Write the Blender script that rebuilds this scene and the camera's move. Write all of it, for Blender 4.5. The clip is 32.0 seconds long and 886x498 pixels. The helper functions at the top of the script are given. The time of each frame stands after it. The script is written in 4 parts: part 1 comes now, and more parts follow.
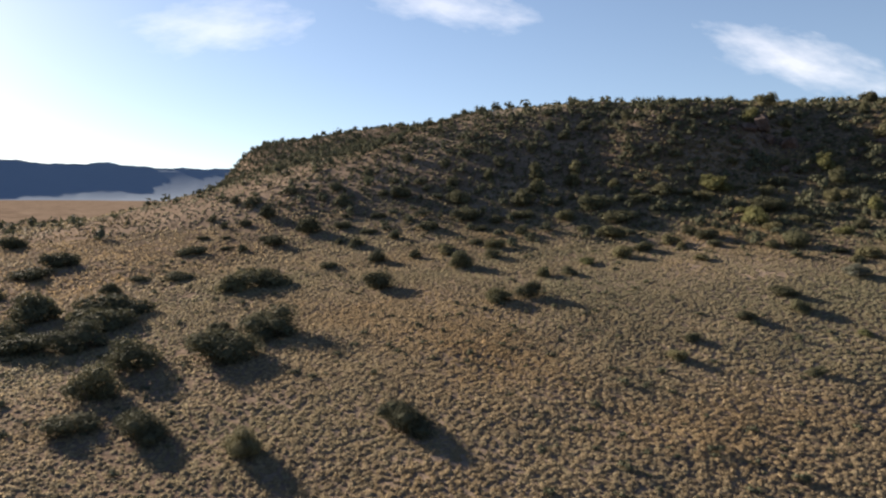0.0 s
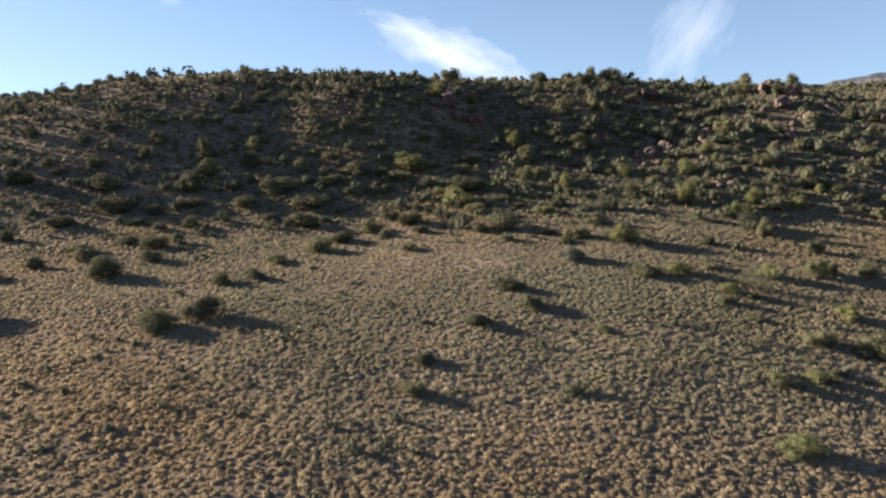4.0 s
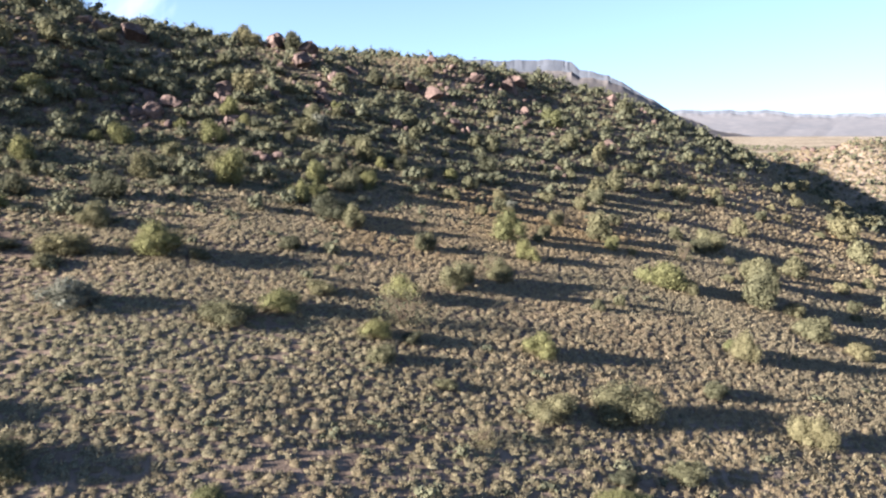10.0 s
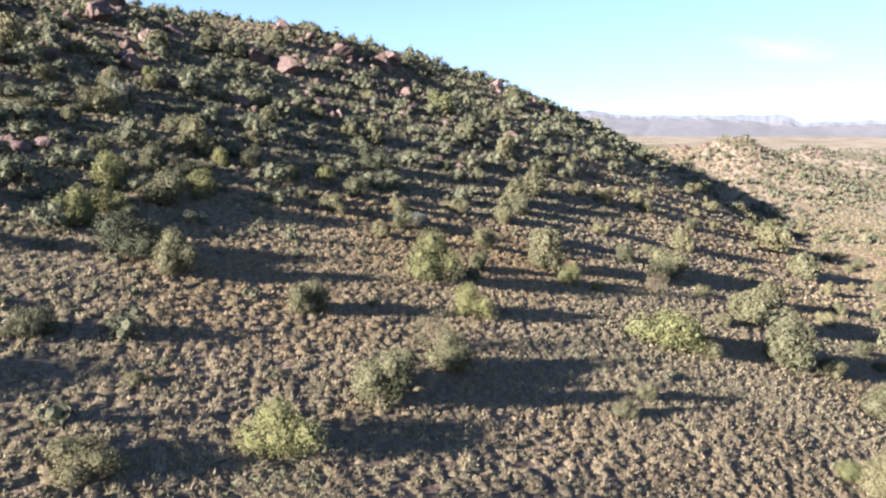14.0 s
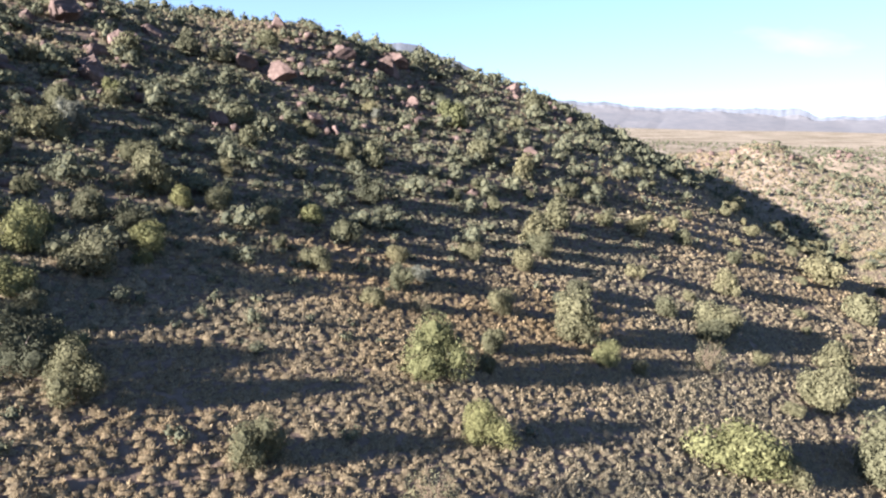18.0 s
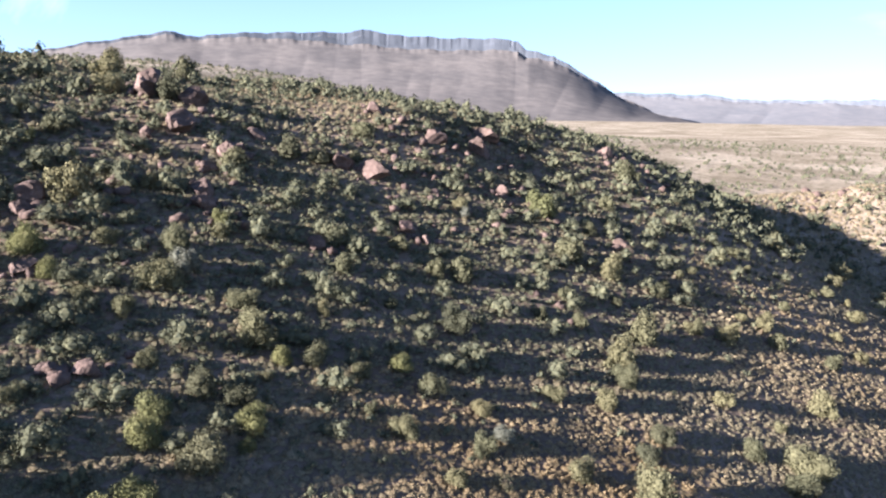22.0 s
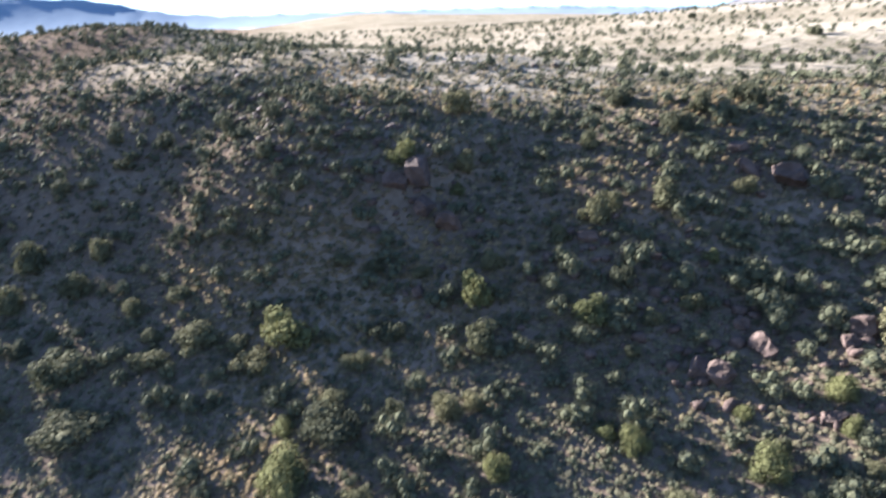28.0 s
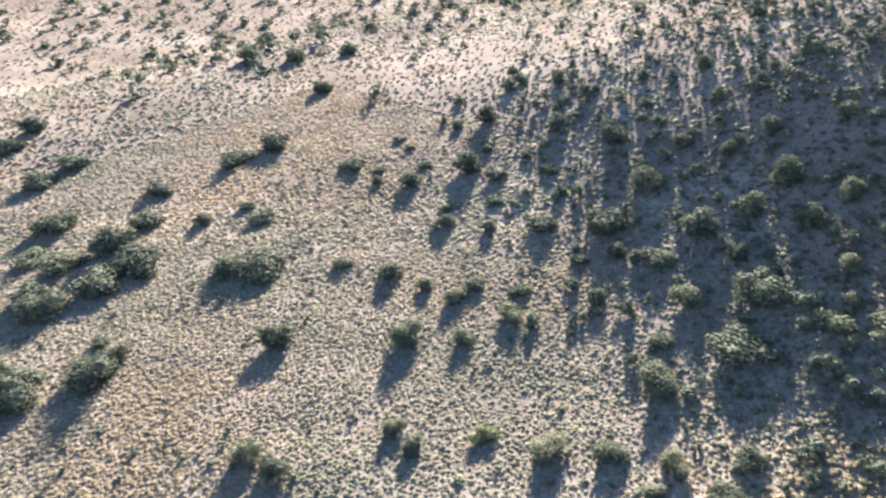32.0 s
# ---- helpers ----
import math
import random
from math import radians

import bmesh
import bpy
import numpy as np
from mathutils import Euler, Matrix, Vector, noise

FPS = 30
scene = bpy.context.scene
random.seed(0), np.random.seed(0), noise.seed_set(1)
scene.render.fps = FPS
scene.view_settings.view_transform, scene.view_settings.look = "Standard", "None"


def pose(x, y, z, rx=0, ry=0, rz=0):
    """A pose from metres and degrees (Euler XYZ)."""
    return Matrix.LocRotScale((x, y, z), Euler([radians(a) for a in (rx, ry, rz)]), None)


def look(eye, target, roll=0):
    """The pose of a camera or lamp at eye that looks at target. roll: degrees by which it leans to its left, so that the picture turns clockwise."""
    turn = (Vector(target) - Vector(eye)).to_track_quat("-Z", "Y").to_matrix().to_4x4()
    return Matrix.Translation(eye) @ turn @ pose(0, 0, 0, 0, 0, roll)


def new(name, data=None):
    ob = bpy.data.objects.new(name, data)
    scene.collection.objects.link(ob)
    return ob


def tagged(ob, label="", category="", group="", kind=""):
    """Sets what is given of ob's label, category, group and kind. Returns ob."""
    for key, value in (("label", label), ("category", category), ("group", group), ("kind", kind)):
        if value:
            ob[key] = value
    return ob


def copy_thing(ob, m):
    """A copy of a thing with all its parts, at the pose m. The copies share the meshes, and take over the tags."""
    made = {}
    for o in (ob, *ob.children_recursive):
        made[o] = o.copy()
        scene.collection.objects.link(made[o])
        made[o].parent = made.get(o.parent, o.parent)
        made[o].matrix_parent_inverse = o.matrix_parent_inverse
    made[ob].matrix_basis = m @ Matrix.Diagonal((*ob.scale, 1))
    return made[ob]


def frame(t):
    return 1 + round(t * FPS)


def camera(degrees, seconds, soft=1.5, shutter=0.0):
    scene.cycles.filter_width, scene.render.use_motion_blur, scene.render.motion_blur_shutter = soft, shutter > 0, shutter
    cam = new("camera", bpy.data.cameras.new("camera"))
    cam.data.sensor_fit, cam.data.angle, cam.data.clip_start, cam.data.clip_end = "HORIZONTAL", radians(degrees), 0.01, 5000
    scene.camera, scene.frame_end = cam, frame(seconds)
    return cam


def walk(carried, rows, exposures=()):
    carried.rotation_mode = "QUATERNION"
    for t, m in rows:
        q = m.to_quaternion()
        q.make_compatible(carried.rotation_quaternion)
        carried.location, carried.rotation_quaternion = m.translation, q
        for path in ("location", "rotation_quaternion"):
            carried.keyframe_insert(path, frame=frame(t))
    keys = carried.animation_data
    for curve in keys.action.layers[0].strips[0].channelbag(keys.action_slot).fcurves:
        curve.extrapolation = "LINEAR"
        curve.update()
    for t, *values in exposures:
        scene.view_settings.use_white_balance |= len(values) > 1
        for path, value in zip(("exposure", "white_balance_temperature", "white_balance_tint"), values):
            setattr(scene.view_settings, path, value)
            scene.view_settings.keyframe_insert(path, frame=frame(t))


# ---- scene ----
cam = camera(63.64, 32.0, soft=2.2, shutter=0.25)
ROWS = [
    (0, 0.00, 0.00, 10.00, -2.92, -4.09, 0.43),
    (0.5, 0.28, 1.83, 10.04, -4.65, -4.22, 0.33),
    (1, 0.53, 3.68, 10.05, -7.44, -4.37, 0.15),
    (1.5, 0.76, 5.48, 10.11, -10.98, -4.59, -0.06),
    (2, 1.03, 7.27, 10.17, -14.51, -4.80, -0.21),
    (2.5, 1.44, 9.02, 10.19, -17.95, -5.01, -0.42),
    (3, 1.89, 10.83, 10.16, -21.38, -5.22, -0.52),
    (3.5, 2.40, 12.66, 10.09, -24.80, -5.39, -0.56),
    (5.5, 5.19, 20.18, 10.06, -38.50, -6.31, -0.62),
    (6, 6.11, 22.13, 10.06, -41.95, -6.56, -0.55),
    (6.5, 7.20, 24.08, 10.04, -45.39, -6.76, -0.50),
    (7, 8.42, 26.09, 9.99, -48.90, -6.93, -0.40),
    (7.5, 9.75, 28.01, 9.94, -52.41, -7.12, -0.33),
    (8, 11.22, 29.83, 9.89, -55.93, -7.27, -0.26),
    (8.5, 12.81, 31.63, 9.83, -59.45, -7.44, -0.23),
    (9, 14.49, 33.32, 9.76, -62.97, -7.56, -0.15),
    (9.5, 16.22, 34.95, 9.66, -66.54, -7.65, 0.03),
    (10, 18.00, 36.52, 9.60, -70.10, -7.75, 0.13),
    (10.5, 19.85, 37.97, 9.56, -73.59, -7.79, 0.21),
    (11, 21.74, 39.29, 9.55, -77.07, -7.92, 0.29),
    (11.5, 23.75, 40.51, 9.50, -80.51, -8.03, 0.39),
    (12, 26.00, 41.68, 9.42, -83.38, -8.12, 0.44),
    (12.5, 28.29, 42.66, 9.37, -83.25, -8.09, 0.51),
    (13, 30.65, 43.50, 9.35, -83.09, -8.08, 0.62),
    (13.5, 33.02, 44.21, 9.31, -82.94, -8.06, 0.70),
    (14, 35.36, 44.87, 9.29, -82.83, -8.03, 0.81),
    (14.5, 37.47, 45.40, 9.29, -82.69, -7.94, 0.91),
    (16.5, 42.54, 45.93, 9.37, -82.44, -8.39, 1.29),
    (17, 42.95, 45.86, 9.75, -82.40, -8.55, 1.43),
    (17.5, 43.07, 45.83, 10.65, -82.26, -8.77, 1.49),
    (18, 43.12, 45.81, 11.71, -82.02, -8.90, 1.62),
    (18.5, 43.10, 45.81, 12.74, -81.88, -9.03, 1.69),
    (19, 43.07, 45.84, 13.81, -81.79, -9.18, 1.76),
    (19.5, 43.11, 45.87, 14.85, -81.74, -9.29, 1.73),
    (20, 43.16, 45.86, 15.88, -81.68, -9.40, 1.72),
    (20.5, 43.18, 45.84, 16.89, -81.68, -9.47, 1.69),
    (21, 43.20, 45.89, 17.93, -81.05, -9.55, 1.60),
    (21.5, 43.21, 45.87, 18.98, -77.98, -9.58, 1.48),
    (22, 43.25, 45.81, 20.04, -74.68, -9.58, 1.31),
    (22.5, 43.23, 45.77, 21.10, -71.37, -9.54, 1.12),
    (23, 43.25, 45.73, 22.18, -67.44, -9.52, 1.08),
    (23.5, 43.33, 45.68, 23.23, -62.62, -9.40, 0.91),
    (24, 43.34, 45.65, 24.20, -58.15, -9.26, 0.85),
    (24.5, 43.32, 45.69, 25.31, -53.44, -9.17, 0.90),
    (26.5, 43.52, 45.42, 29.89, -32.73, -8.68, 0.87),
    (27, 43.42, 45.46, 31.02, -26.00, -8.44, 0.72),
    (27.5, 43.55, 45.46, 32.22, -18.54, -9.44, 0.59),
    (28, 43.75, 45.44, 33.44, -11.21, -17.13, 0.33),
    (28.5, 44.01, 45.62, 34.65, -4.05, -28.27, 0.17),
    (29, 44.25, 46.00, 35.77, 3.03, -33.11, -0.16),
    (29.5, 44.44, 46.16, 36.71, 10.81, -32.72, -0.27),
    (30, 44.56, 46.19, 37.55, 18.44, -32.23, -0.17),
    (30.5, 44.61, 46.15, 38.37, 25.95, -31.72, 0.08),
    (31, 44.67, 46.09, 39.14, 33.45, -31.14, 0.41),
    (31.5, 44.68, 46.05, 39.85, 40.95, -30.62, 0.93),
    (32, 44.75, 46.03, 40.63, 48.47, -30.20, 1.27),
]
EXPOSURES = [
    (0, 1.85, 6450, 14), (3, 2.0, 6300, 14), (6, 2.5, 5950, 14), (9, 2.72, 5750, 16), (20, 2.72, 5500, 18), (24, 2.82, 5550, 19), (27, 2.88, 5450, 19), (28, 3.08, 5300, 13),
    (29, 3.05, 5600, 15), (30, 3.75, 5500, 12), (31, 3.85, 5300, 10), (32, 3.65, 5150, 9),
]
walk(cam, [(t, pose(x, y, z, 90 + p, 0, yaw) @ pose(0, 0, 0, 0, 0, r)) for t, x, y, z, yaw, p, r in ROWS], EXPOSURES)

# ---- sky and sun: a low sun, 16 degrees up, over the far left of the valley ----
SUN_UP, SUN_AZ = radians(16.3), radians(131)
to_sun = Vector((math.cos(SUN_AZ) * math.cos(SUN_UP), math.sin(SUN_AZ) * math.cos(SUN_UP), math.sin(SUN_UP)))
world = bpy.data.worlds.new("sky")
scene.world = world
world.use_nodes = True
wn = world.node_tree.nodes
sky = wn.new("ShaderNodeTexSky")
sky.sky_type, sky.sun_disc = "NISHITA", False
sky.sun_elevation, sky.sun_rotation = SUN_UP, radians(90) - SUN_AZ
sky.altitude, sky.dust_density, sky.air_density, sky.ozone_density = 1200, 0.4, 0.65, 1.0
wn["Background"].inputs["Strength"].default_value = 0.05
# pale haze low over the horizon
haze, aim, height, amount = wn.new("ShaderNodeMix"), wn.new("ShaderNodeTexCoord"), wn.new("ShaderNodeSeparateXYZ"), wn.new("ShaderNodeMapRange")
haze.data_type, haze.inputs[7].default_value = "RGBA", (2.1, 2.8, 3.1, 1)
amount.inputs["From Min"].default_value, amount.inputs["From Max"].default_value = 0.0, 0.5
amount.inputs["To Min"].default_value, amount.inputs["To Max"].default_value = 0.55, 0.0
wl = world.node_tree.links
wl.new(aim.outputs["Generated"], height.inputs[0])
wl.new(height.outputs["Z"], amount.inputs["Value"])
wl.new(amount.outputs[0], haze.inputs[0])
wl.new(sky.outputs[0], haze.inputs[6])
wl.new(haze.outputs[2], wn["Background"].inputs["Color"])
sun_data = bpy.data.lights.new("sun", "SUN")
sun_data.energy, sun_data.angle, sun_data.color = 5.0, radians(0.55), (1.0, 0.885, 0.73)
sun = new("sun", sun_data)
sun.matrix_world = look((0, 0, 300), Vector((0, 0, 300)) - to_sun)

rng = np.random.default_rng(7)


# ---- materials ----
def nodes(name):
    m = bpy.data.materials.new(name)
    m.use_nodes = True
    t = m.node_tree
    return m, t.nodes, t.links, t.nodes["Principled BSDF"], t.nodes["Material Output"]


def ramp(n, stops):
    r = n.new("ShaderNodeValToRGB")
    e = r.color_ramp.elements
    while len(e) < len(stops):
        e.new(0.5)
    for k, (p, c) in enumerate(stops):
        e[k].position, e[k].color = p, (*c, 1)
    return r


def noise_tex(n, l, scale, detail=4, rough=0.55, coord="Object"):
    tc = n.new("ShaderNodeTexCoord")
    t = n.new("ShaderNodeTexNoise")
    t.inputs["Scale"].default_value, t.inputs["Detail"].default_value, t.inputs["Roughness"].default_value = scale, detail, rough
    l.new(tc.outputs[coord], t.inputs["Vector"])
    return t


def mixed(n, l, kind, fac, a, b):
    m = n.new("ShaderNodeMix")
    m.data_type, m.blend_type = "RGBA", kind
    for sock, v in ((m.inputs[0], fac), (m.inputs[6], a), (m.inputs[7], b)):
        if isinstance(v, (int, float)):
            sock.default_value = v
        elif isinstance(v, tuple):
            sock.default_value = (*v, 1)
        else:
            l.new(v, sock)
    return m.outputs[2]


def foliage(name, stops, island=True, patch=None, glow=0.3, patch_scale=0.03, fuzz=0.0, grain=14.0):
    """Leaves or grass: a colour for each leaf clump, patches over the slope, fine fuzz, and light that shines through."""
    m, n, l, p, out = nodes(name)
    geo = n.new("ShaderNodeNewGeometry")
    r = ramp(n, stops)
    if island:
        l.new(geo.outputs["Random Per Island"], r.inputs[0])
        col = r.outputs[0]
    else:
        info = n.new("ShaderNodeObjectInfo")
        l.new(info.outputs["Random"], r.inputs[0])
        leaf = ramp(n, [(0, (0.72, 0.72, 0.68)), (1, (1.18, 1.18, 1.14))])
        l.new(geo.outputs["Random Per Island"], leaf.inputs[0])
        col = mixed(n, l, "MULTIPLY", 1.0, r.outputs[0], leaf.outputs[0])
    if patch:
        big = noise_tex(n, l, patch_scale, 3)
        pr = ramp(n, patch)
        l.new(big.outputs[0], pr.inputs[0])
        col = mixed(n, l, "MULTIPLY", 1.0, col, pr.outputs[0])
    if fuzz:
        f = noise_tex(n, l, grain, 3, 0.7)
        fr = ramp(n, [(0.36, (0.5, 0.48, 0.45)), (0.62, (1.25, 1.25, 1.22))])
        l.new(f.outputs[0], fr.inputs[0])
        col = mixed(n, l, "MULTIPLY", 1.0, col, fr.outputs[0])
        bp = n.new("ShaderNodeBump")
        bp.inputs["Strength"].default_value, bp.inputs["Distance"].default_value = fuzz, 1.2 / grain
        l.new(f.outputs[0], bp.inputs["Height"])
        l.new(bp.outputs[0], p.inputs["Normal"])
    p.inputs["Roughness"].default_value = 0.85
    p.inputs["Specular IOR Level"].default_value = 0.02
    l.new(col, p.inputs["Base Color"])
    tr = n.new("ShaderNodeBsdfTranslucent")
    l.new(col, tr.inputs[0])
    mx = n.new("ShaderNodeMixShader")
    mx.inputs[0].default_value = glow
    l.new(p.outputs[0], mx.inputs[1])
    l.new(tr.outputs[0], mx.inputs[2])
    l.new(mx.outputs[0], out.inputs[0])
    return m


def solid(name, scale, stops, rough=0.9, bump=0.3, fine=6.0, second=None):
    m, n, l, p, out = nodes(name)
    a = noise_tex(n, l, scale, 6)
    r = ramp(n, stops)
    l.new(a.outputs[0], r.inputs[0])
    col = r.outputs[0]
    f = noise_tex(n, l, scale * fine, 5)
    fr = ramp(n, [(0.3, (0.7, 0.68, 0.66)), (0.7, (1.15, 1.15, 1.15))])
    l.new(f.outputs[0], fr.inputs[0])
    col = mixed(n, l, "MULTIPLY", 1.0, col, fr.outputs[0])
    if second:
        b = noise_tex(n, l, second[0], 4)
        br = ramp(n, second[1])
        l.new(b.outputs[0], br.inputs[0])
        col = mixed(n, l, "MULTIPLY", 1.0, col, br.outputs[0])
    l.new(col, p.inputs["Base Color"])
    p.inputs["Roughness"].default_value = rough
    p.inputs["Specular IOR Level"].default_value = 0.2
    bp = n.new("ShaderNodeBump")
    bp.inputs["Strength"].default_value = bump
    bp.inputs["Distance"].default_value = 0.5 / scale / fine
    l.new(f.outputs[0], bp.inputs["Height"])
    l.new(bp.outputs[0], p.inputs["Normal"])
    return m


PATCH = [(0.35, (0.82, 0.9, 0.88)), (0.5, (1, 1, 1)), (0.65, (1.12, 1.0, 0.86))]
def veld_material():
    """Brown stony soil under the bushes; pale dry grass where the ground's own cover value says so."""
    m = solid("veld_soil", 0.05, [(0.3, (0.116, 0.0861, 0.0629)), (0.5, (0.174, 0.131, 0.096)), (0.7, (0.256, 0.196, 0.144))], bump=0.5, fine=40)
    n, l = m.node_tree.nodes, m.node_tree.links
    p = n["Principled BSDF"]
    p.inputs["Specular IOR Level"].default_value = 0.0
    soil = p.inputs["Base Color"].links[0].from_socket
    at = n.new("ShaderNodeAttribute")
    at.attribute_name = "cover"
    a = noise_tex(n, l, 0.02, 6, 0.65)
    grass = ramp(n, [(0.36, (0.192, 0.158, 0.11)), (0.5, (0.282, 0.233, 0.168)), (0.62, (0.372, 0.312, 0.234))])
    l.new(a.outputs[0], grass.inputs[0])
    dots = noise_tex(n, l, 0.35, 3, 0.6)
    dr = ramp(n, [(0.40, (0.45, 0.48, 0.42)), (0.52, (1, 1, 1))])
    l.new(dots.outputs[0], dr.inputs[0])
    pale = mixed(n, l, "MULTIPLY", 0.8, grass.outputs[0], dr.outputs[0])
    l.new(mixed(n, l, "MIX", at.outputs["Fac"], soil, pale), p.inputs["Base Color"])
    return m


M_soil = veld_material()
M_grass = foliage("straw_tufts", [(0, (0.355, 0.284, 0.178)), (0.3, (0.318, 0.251, 0.156)), (0.65, (0.275, 0.214, 0.133)), (1, (0.232, 0.181, 0.113))], patch=PATCH, glow=0.38, fuzz=0.4, grain=22.0)
M_karoo = foliage("grey_green_shrublets", [(0, (0.305, 0.25, 0.16)), (0.5, (0.27, 0.224, 0.143)), (1, (0.232, 0.195, 0.126))], patch=PATCH, glow=0.38, fuzz=0.4, grain=22.0)
M_heath = foliage("grey_heath", [(0, (0.205, 0.178, 0.112)), (0.5, (0.178, 0.157, 0.1)), (1, (0.145, 0.132, 0.086))], patch=PATCH, glow=0.3, fuzz=0.4, grain=22.0)
M_scrub = foliage("hillside_leaves", [(0, (0.12, 0.116, 0.067)), (0.5, (0.092, 0.093, 0.057)), (1, (0.058, 0.062, 0.042))], glow=0.14)
M_olive = foliage("olive_leaves", [(0, (0.152, 0.136, 0.075)), (0.5, (0.124, 0.117, 0.067)), (1, (0.094, 0.093, 0.056))], island=False, glow=0.16)
M_green = foliage("yellow_green_leaves", [(0, (0.15, 0.145, 0.065)), (1, (0.115, 0.117, 0.057))], island=False, glow=0.2)
M_dark = foliage("dark_green_leaves", [(0, (0.108, 0.103, 0.0624)), (1, (0.0672, 0.0684, 0.0444))], island=False, glow=0.14)
M_grey = foliage("blue_grey_leaves", [(0, (0.138, 0.138, 0.108)), (1, (0.108, 0.112, 0.0888))], island=False, glow=0.14)
M_dry = foliage("dry_twigs", [(0, (0.168, 0.126, 0.0888)), (1, (0.12, 0.0936, 0.0672))], island=False, glow=0.06)
M_bark = solid("grey_bark", 3, [(0.3, (0.10, 0.08, 0.06)), (0.7, (0.19, 0.16, 0.13))])
M_rock = solid("red_sandstone", 0.8, [(0.3, (0.06, 0.042, 0.034)), (0.5, (0.1, 0.069, 0.056)), (0.72, (0.16, 0.112, 0.092))], bump=0.6, fine=5)
M_cloud = bpy.data.materials.new("cloud_vapour")


def mountain_material(grey, bright=1.0, haze_colour=(0.24, 0.27, 0.31)):
    """Brown talus, bare rock where steep; grey sets the bluish distance haze painted in."""
    m = solid("mountain_slope", 0.004, [(0.35, (0.086, 0.07, 0.055)), (0.65, (0.132, 0.108, 0.085))], bump=0.04, fine=6)
    n, l = m.node_tree.nodes, m.node_tree.links
    p = n["Principled BSDF"]
    p.inputs["Specular IOR Level"].default_value = 0.0
    talus = p.inputs["Base Color"].links[0].from_socket
    geo = n.new("ShaderNodeNewGeometry")
    up = n.new("ShaderNodeSeparateXYZ")
    l.new(geo.outputs["True Normal"], up.inputs[0])
    steep = ramp(n, [(0.55, (1, 1, 1)), (0.8, (0, 0, 0))])
    l.new(up.outputs["Z"], steep.inputs[0])
    streak, tall = noise_tex(n, l, 0.03, 5), n.new("ShaderNodeMapping")
    tall.inputs["Scale"].default_value = (1, 1, 0.15)
    l.new(streak.inputs["Vector"].links[0].from_socket, tall.inputs["Vector"])
    l.new(tall.outputs[0], streak.inputs["Vector"])
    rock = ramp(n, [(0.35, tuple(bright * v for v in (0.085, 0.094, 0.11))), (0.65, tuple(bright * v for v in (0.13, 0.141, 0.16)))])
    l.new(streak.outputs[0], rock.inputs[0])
    # blue-grey distance haze painted into the talus colour
    weathered = mixed(n, l, "MIX", grey, talus, haze_colour)
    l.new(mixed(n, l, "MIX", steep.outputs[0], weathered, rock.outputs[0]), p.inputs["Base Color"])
    return m


# farther ranges get more painted haze, the low hills nearly all
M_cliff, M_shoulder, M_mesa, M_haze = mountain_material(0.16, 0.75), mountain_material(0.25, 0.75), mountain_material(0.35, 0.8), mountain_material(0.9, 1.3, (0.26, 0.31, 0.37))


# ---- the lie of the land ----
X0, Y0, STEP = -80, 12, 24
HEIGHTS = [
    [-9.3, -7.0, -5.0, -3.9, -4.9, -7.0, -7.1, -7.3, -4.7, -3.8, -4.4, -0.6],
    [-6.7, -5.2, -3.6, -2.2, -2.1, -2.3, 0.1, 0.7, 6.9, 15.2, 12.7, 7.0],
    [-4.0, -3.1, -1.9, 0.4, 1.9, 4.3, 5.3, 8.7, 18.7, 23.1, 18.5, 10.5],
    [-1.5, -0.6, 0.6, 2.6, 3.5, 5.2, 12.1, 20.6, 25.1, 24.3, 20.4, 14.0],
    [0.1, 2.0, 3.9, 6.0, 8.9, 15.3, 23.8, 26.7, 25.8, 25.9, 23.5, 19.6],
    [0.8, 4.6, 9.1, 16.5, 25.4, 29.8, 28.9, 27.1, 27.3, 27.3, 25.5, 23.5],
    [1.7, 7.2, 13.4, 21.8, 30.7, 32.4, 29.9, 28.0, 28.1, 27.9, 26.1, 24.7],
    [2.8, 9.9, 16.8, 22.6, 26.2, 27.1, 27.9, 27.9, 27.9, 27.5, 26.3, 25.2],
]


def smooth(a, b, v):
    u = np.clip((np.asarray(v, float) - a) / (b - a), 0, 1)
    return u * u * (3 - 2 * u)


def spline(u):
    u = np.abs(u)
    return np.where(u < 1, 2 / 3 - u * u + u**3 / 2, np.where(u < 2, (2 - u) ** 3 / 6, 0))


def swell(x, y, s):
    """Smooth uneven relief between about -1 and 1 with features of size s."""
    return (np.sin(x / s + 1.3 * np.sin(y / s * 0.7 + 2)) + np.sin(y / s * 1.1 + 1.7 * np.sin(x / s * 0.6)) + np.sin((x + y) / s * 0.53 + 4)) / 3


# ribs (up) and bowls (down) of the hill face: x, y, height, size
# several are shaped by guess so low sun leaves parts in shade
RIBS = [(79, 89, -1.1, 9), (70, 85, -1.3, 8), (38, 113, 1.1, 6), (97, 85, 1.3, 7), (116, 57, -1.1, 8), (113, 69, 1.2, 6), (78, 79, 0.3, 4), (83, 113, 1.3, 8), (72, 106, 1.4, 9), (42, 119, 1.0, 9)]


KNOLLS = ((192, 0, 10.5, 21), (266, -46, 9.5, 22))


def lee(x, y):
    """True on the steep bare ends of the knolls and the ground just below them."""
    out = np.zeros(np.shape(x), bool)
    for cx, cy, high, wide in KNOLLS:
        d, side = (x - cx) * 0.65 - (y - cy) * 0.76, (x - cx) * 0.76 + (y - cy) * 0.65
        out |= (d > 11) & (d < 40) & (np.abs(side) < 0.9 * wide)
    return out


